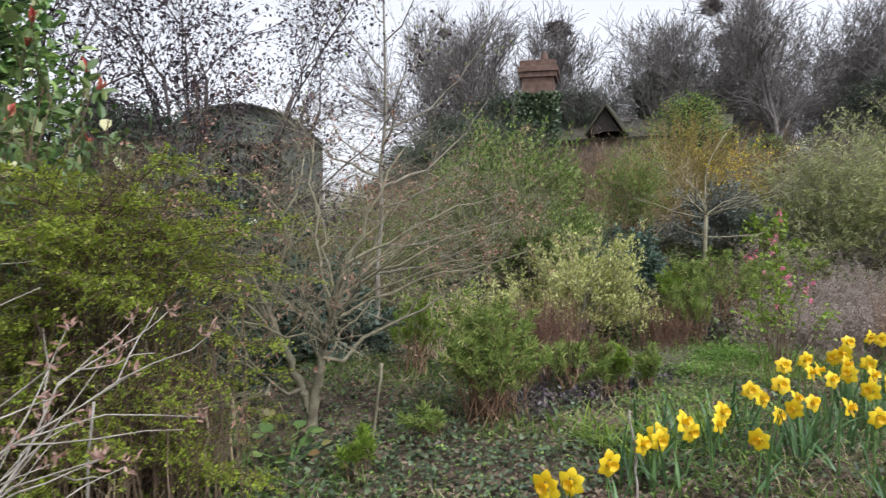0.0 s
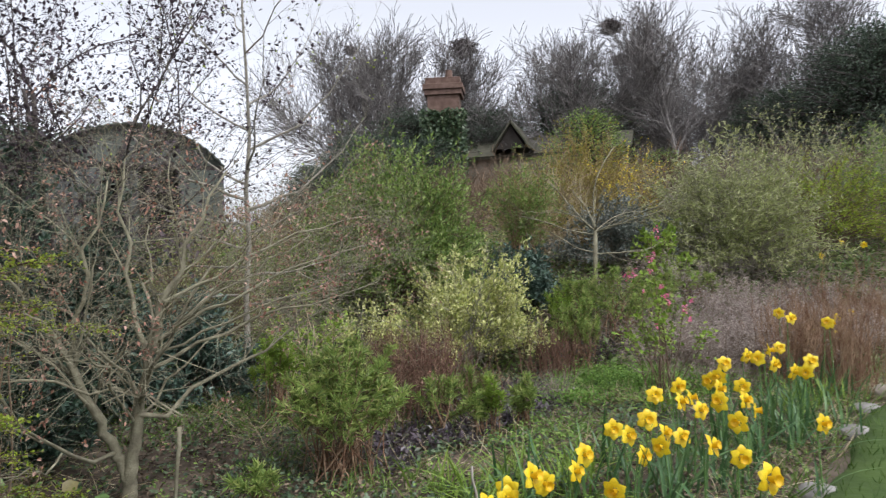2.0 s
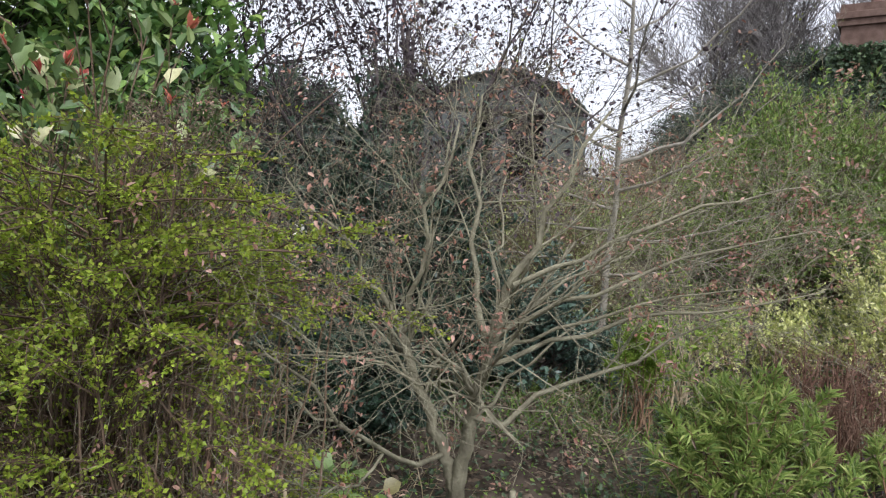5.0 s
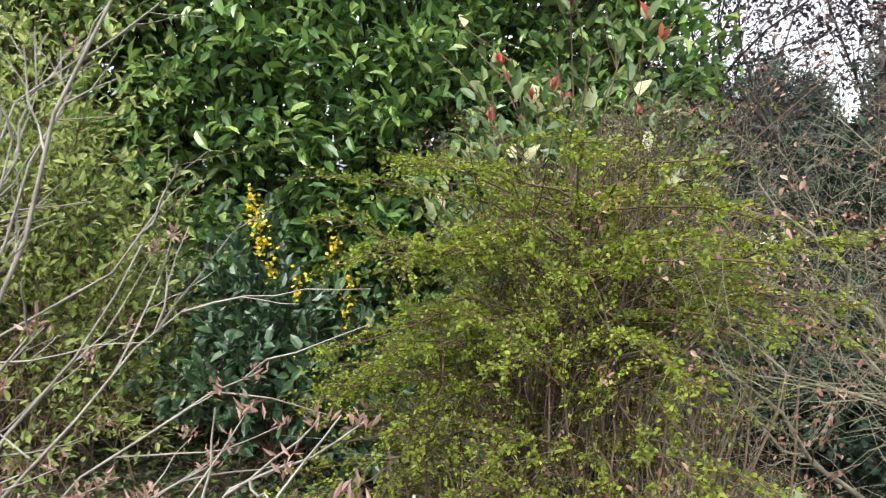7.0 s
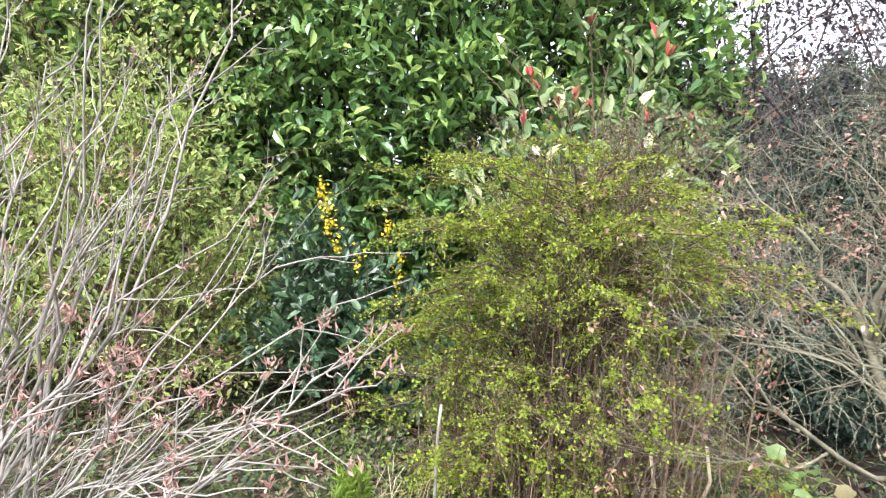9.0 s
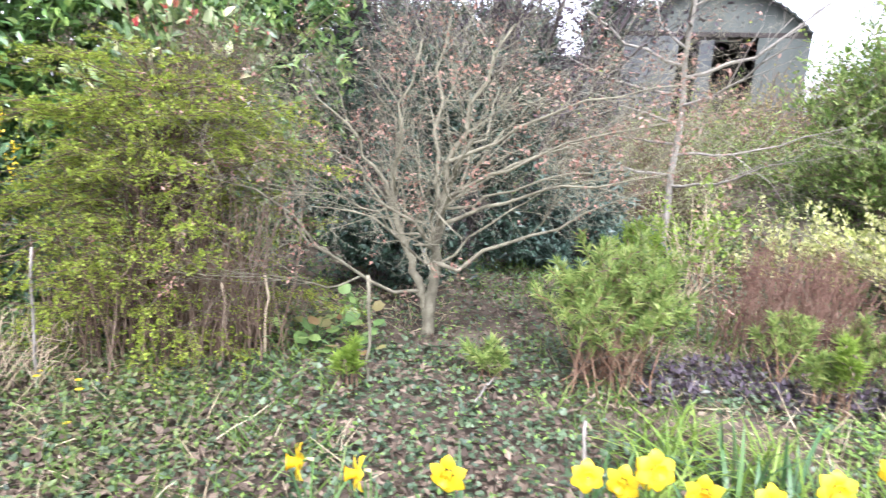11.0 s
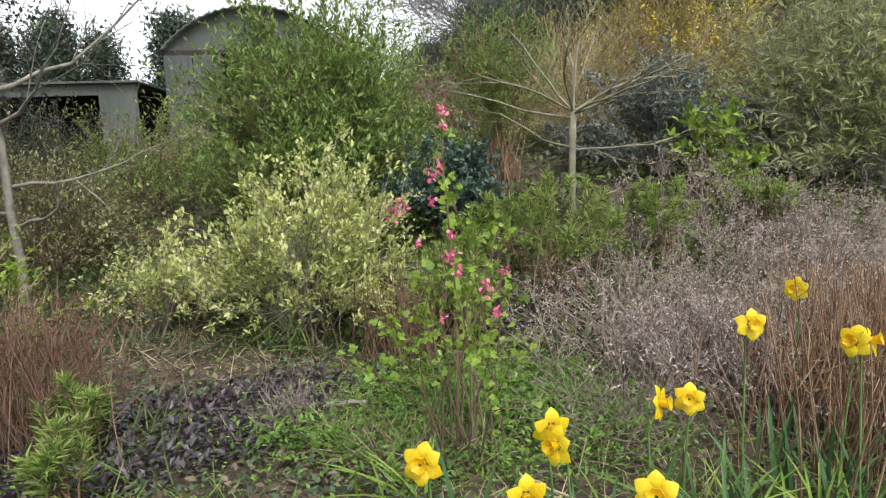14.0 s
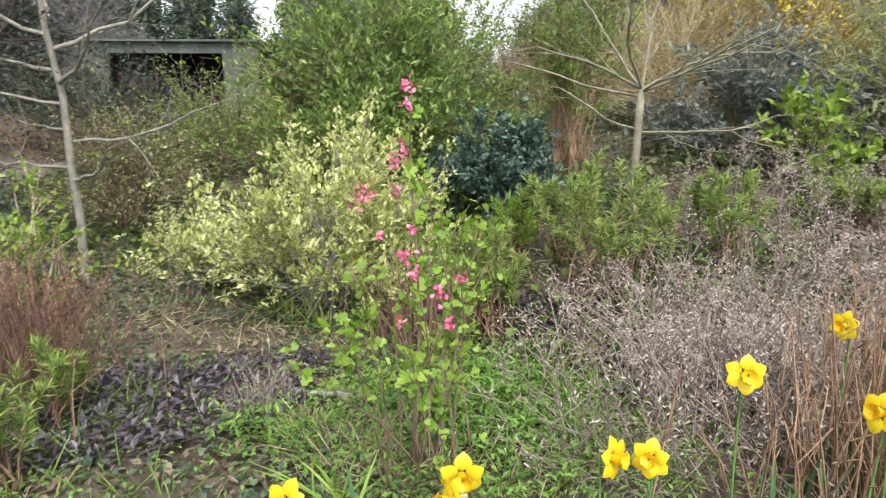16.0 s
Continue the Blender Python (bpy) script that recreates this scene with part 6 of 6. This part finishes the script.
def celandine(x, y, seed):
    """A tiny low plant: a rosette of round leaves and one yellow star."""
    rng = np.random.default_rng(seed)
    z = float(hill(x, y)) + 0.01
    ob = thing("celandine", "tiny yellow celandine flower among low leaves", "flower", (x, y, z), "celandines in the bed")
    h = 0.07 + 0.05 * rng.random()
    lay("stem", *chain([(x, y, z), (x + 0.01, y, z + h * 0.6), (x, y, z + h)], [0.002, 0.0018, 0.0016], 4), STEM_GREEN, ob)
    a = np.arange(8) / 8 * 6.283
    p = np.repeat(np.array([[x, y, z + h]]), 8, 0)
    lay("flower_head", *leaves(p, np.stack([np.cos(a), np.sin(a), np.full(8, 0.25)], 1), np.repeat(np.array([[0, 0, 1.0]]), 8, 0), np.full(8, 0.019), np.full(8, 0.008), OVAL), M_YELLOW, ob, "open yellow star of petals")
    p = np.repeat(np.array([[x, y, z]]), 9, 0)
    lay("rosette", *leaves(p, ball(9, rng) * np.array([1, 1, 0.2]) + np.array([0, 0, 0.35]), unit(ball(9, rng) * 0.4 + np.array([0, 0, 1.0])), np.full(9, 0.05), np.full(9, 0.032), OVAL), M_NETTLE, ob)


rr = random.Random(91)
for k in range(13):
    celandine(-1.75 + rr.uniform(-0.35, 0.35), 1.32 + rr.uniform(-0.3, 0.35), 900 + k)

D_FRESH = leaf_mat("fresh_strap", [(0.13, 0.22, 0.03), (0.20, 0.30, 0.045), (0.27, 0.36, 0.07)], 0.45, 0.4, per_object=True)
FRESH_STRAPS = [me.copy() for me in STRAPS]
for me in FRESH_STRAPS:
    me.materials[0] = D_FRESH


def fresh_tuft(x, y, n, seed):
    rr = random.Random(seed)
    ob = thing("leaf_clump", "clump of fresh yellow-green arching strap leaves", "plant", (x, y, float(hill(x, y))), "fresh clumps along the lawn edge")
    for k in range(n):
        q = new("leaf", FRESH_STRAPS[rr.randrange(len(STRAPS))])
        q.parent = ob
        q.matrix_basis = Matrix.LocRotScale((0.07 * rr.gauss(0, 1), 0.07 * rr.gauss(0, 1), -0.02), Euler((rr.uniform(-0.3, 0.3), rr.uniform(-0.1, 0.3), rr.uniform(0, 6.28))), (1.2, rr.uniform(0.6, 0.9), rr.uniform(0.55, 0.85)))


for k, (x, y) in enumerate([(0.08, 3.4), (0.22, 3.72), (-0.22, 3.75), (0.46, 3.8), (0.12, 3.9), (1.34, 5.6), (-0.05, 3.55), (0.62, 4.05), (2.5, 5.75), (2.78, 5.95), (2.3, 5.5), (-0.5, 7.08), (-0.2, 7.1)]):
    fresh_tuft(x, y, 26, 700 + k)

# ---------------------------------------------------------------- stones, sticks and stakes
STONE = rough_mat("edging_stone", [(0.11, 0.09, 0.07), (0.19, 0.165, 0.13), (0.28, 0.25, 0.21)], 5, 0.6)
STONE_GREY = rough_mat("grey_stone", [(0.12, 0.11, 0.10), (0.20, 0.19, 0.175), (0.30, 0.29, 0.27)], 6, 0.6)


def rock(x, y, sx, sy, sz, turn, seed, mat, label):
    rng = np.random.default_rng(seed)
    bm = bmesh.new()
    bmesh.ops.create_icosphere(bm, subdivisions=3, radius=1.0)
    ph = rng.random(3) * 9
    for v in bm.verts:
        k = 1 + 0.22 * noise.noise(v.co * 1.6 + Vector(ph)) + 0.10 * noise.noise(v.co * 4 + Vector(ph))
        c = v.co * k
        c.x, c.y, c.z = [math.copysign(abs(a) ** 0.7, a) for a in c]
        v.co = Vector((c.x * sx, c.y * sy, c.z * sz))
    me = bpy.data.meshes.new("rock")
    bm.to_mesh(me)
    bm.free()
    me.materials.append(mat)
    for p in me.polygons:
        p.use_smooth = True
    ob = new("rock", me)
    ob.location, ob.rotation_euler = (x, y, float(hill(x, y)) + sz * 0.35), (0, 0.05, radians(turn))
    tagged(ob, label, "rock", "edging stones")


rock(2.55, 5.0, 0.14, 0.10, 0.05, 60, 202, STONE_GREY, "grey edging stone at the lawn")
rock(3.45, 6.35, 0.18, 0.11, 0.07, 40, 203, STONE, "tan edging stone at the lawn")
rock(1.78, 3.78, 0.13, 0.09, 0.05, 50, 204, STONE_GREY, "grey edging stone at the lawn")
rock(7.2, 11.2, 0.3, 0.2, 0.10, 20, 205, STONE, "pale flat stone at the end of the bed")
rock(7.9, 11.6, 0.34, 0.22, 0.11, 35, 206, STONE, "pale flat stone at the end of the bed")
rock(8.4, 12.4, 0.34, 0.2, 0.10, 10, 207, STONE, "pale flat stone at the end of the bed")
rock(2.95, 5.65, 0.12, 0.09, 0.05, 15, 208, STONE_GREY, "grey edging stone at the lawn")


def stick(points, r0, r1, name, label, mat, twist=0.02):
    P = np.array(points, float)
    rng = np.random.default_rng(int(abs(P[0, 0] * 100)) + 3)
    t, u = np.linspace(0, 1, 8), np.linspace(0, 1, len(P))
    Q = np.stack([np.interp(t, u, P[:, k]) for k in range(3)], 1) + rng.normal(size=(8, 3)) * twist * 0.3
    ob = thing(name, label, "stick", tuple(P[0]))
    lay("shaft", *chain(Q, np.linspace(r0, r1, 8), 6), mat, ob, smooth=True)


stick([(-1.36, 2.88, 0), (-1.31, 2.84, 0.3), (-1.26, 2.80, 0.63)], 0.006, 0.010, "dead_stalk", "pale dead flower stalk standing in the bed", BARK_LICHEN)
stick([(-2.0, 2.35, 0), (-2.0, 2.35, 0.45)], 0.008, 0.007, "cane", "thin weathered cane stuck in the soil", TWIG_STRAW)
stick([(-2.0, 2.58, 0), (-2.0, 2.58, 0.48)], 0.008, 0.007, "cane", "thin weathered cane stuck in the soil", TWIG_STRAW)
stick([(-1.95, 1.5, 0), (-1.9, 1.5, 0.7)], 0.008, 0.005, "cane", "thin pale cane among dry stems", TWIG_PALE)
stick([(-1.27, 3.67, 0.02), (-0.90, 3.18, 0.04)], 0.010, 0.006, "fallen_stick", "broken stick lying on the ground", TWIG_PALE)
stick([(0.45, 6.25, 0.02), (0.75, 6.33, 0.06)], 0.02, 0.012, "fallen_stick", "pale broken stick lying in the herbs", TWIG_PALE)
stick([(0.05, 2.9, 0.0), (0.0, 2.95, 0.42)], 0.007, 0.006, "dead_stalk", "pale dead stalk among the daffodils", TWIG_PALE)
stick([(1.7, 5.9, 0.05), (2.1, 5.6, 0.12)], 0.006, 0.004, "fallen_stick", "thin dry stalk fallen across the bed", TWIG_STRAW)
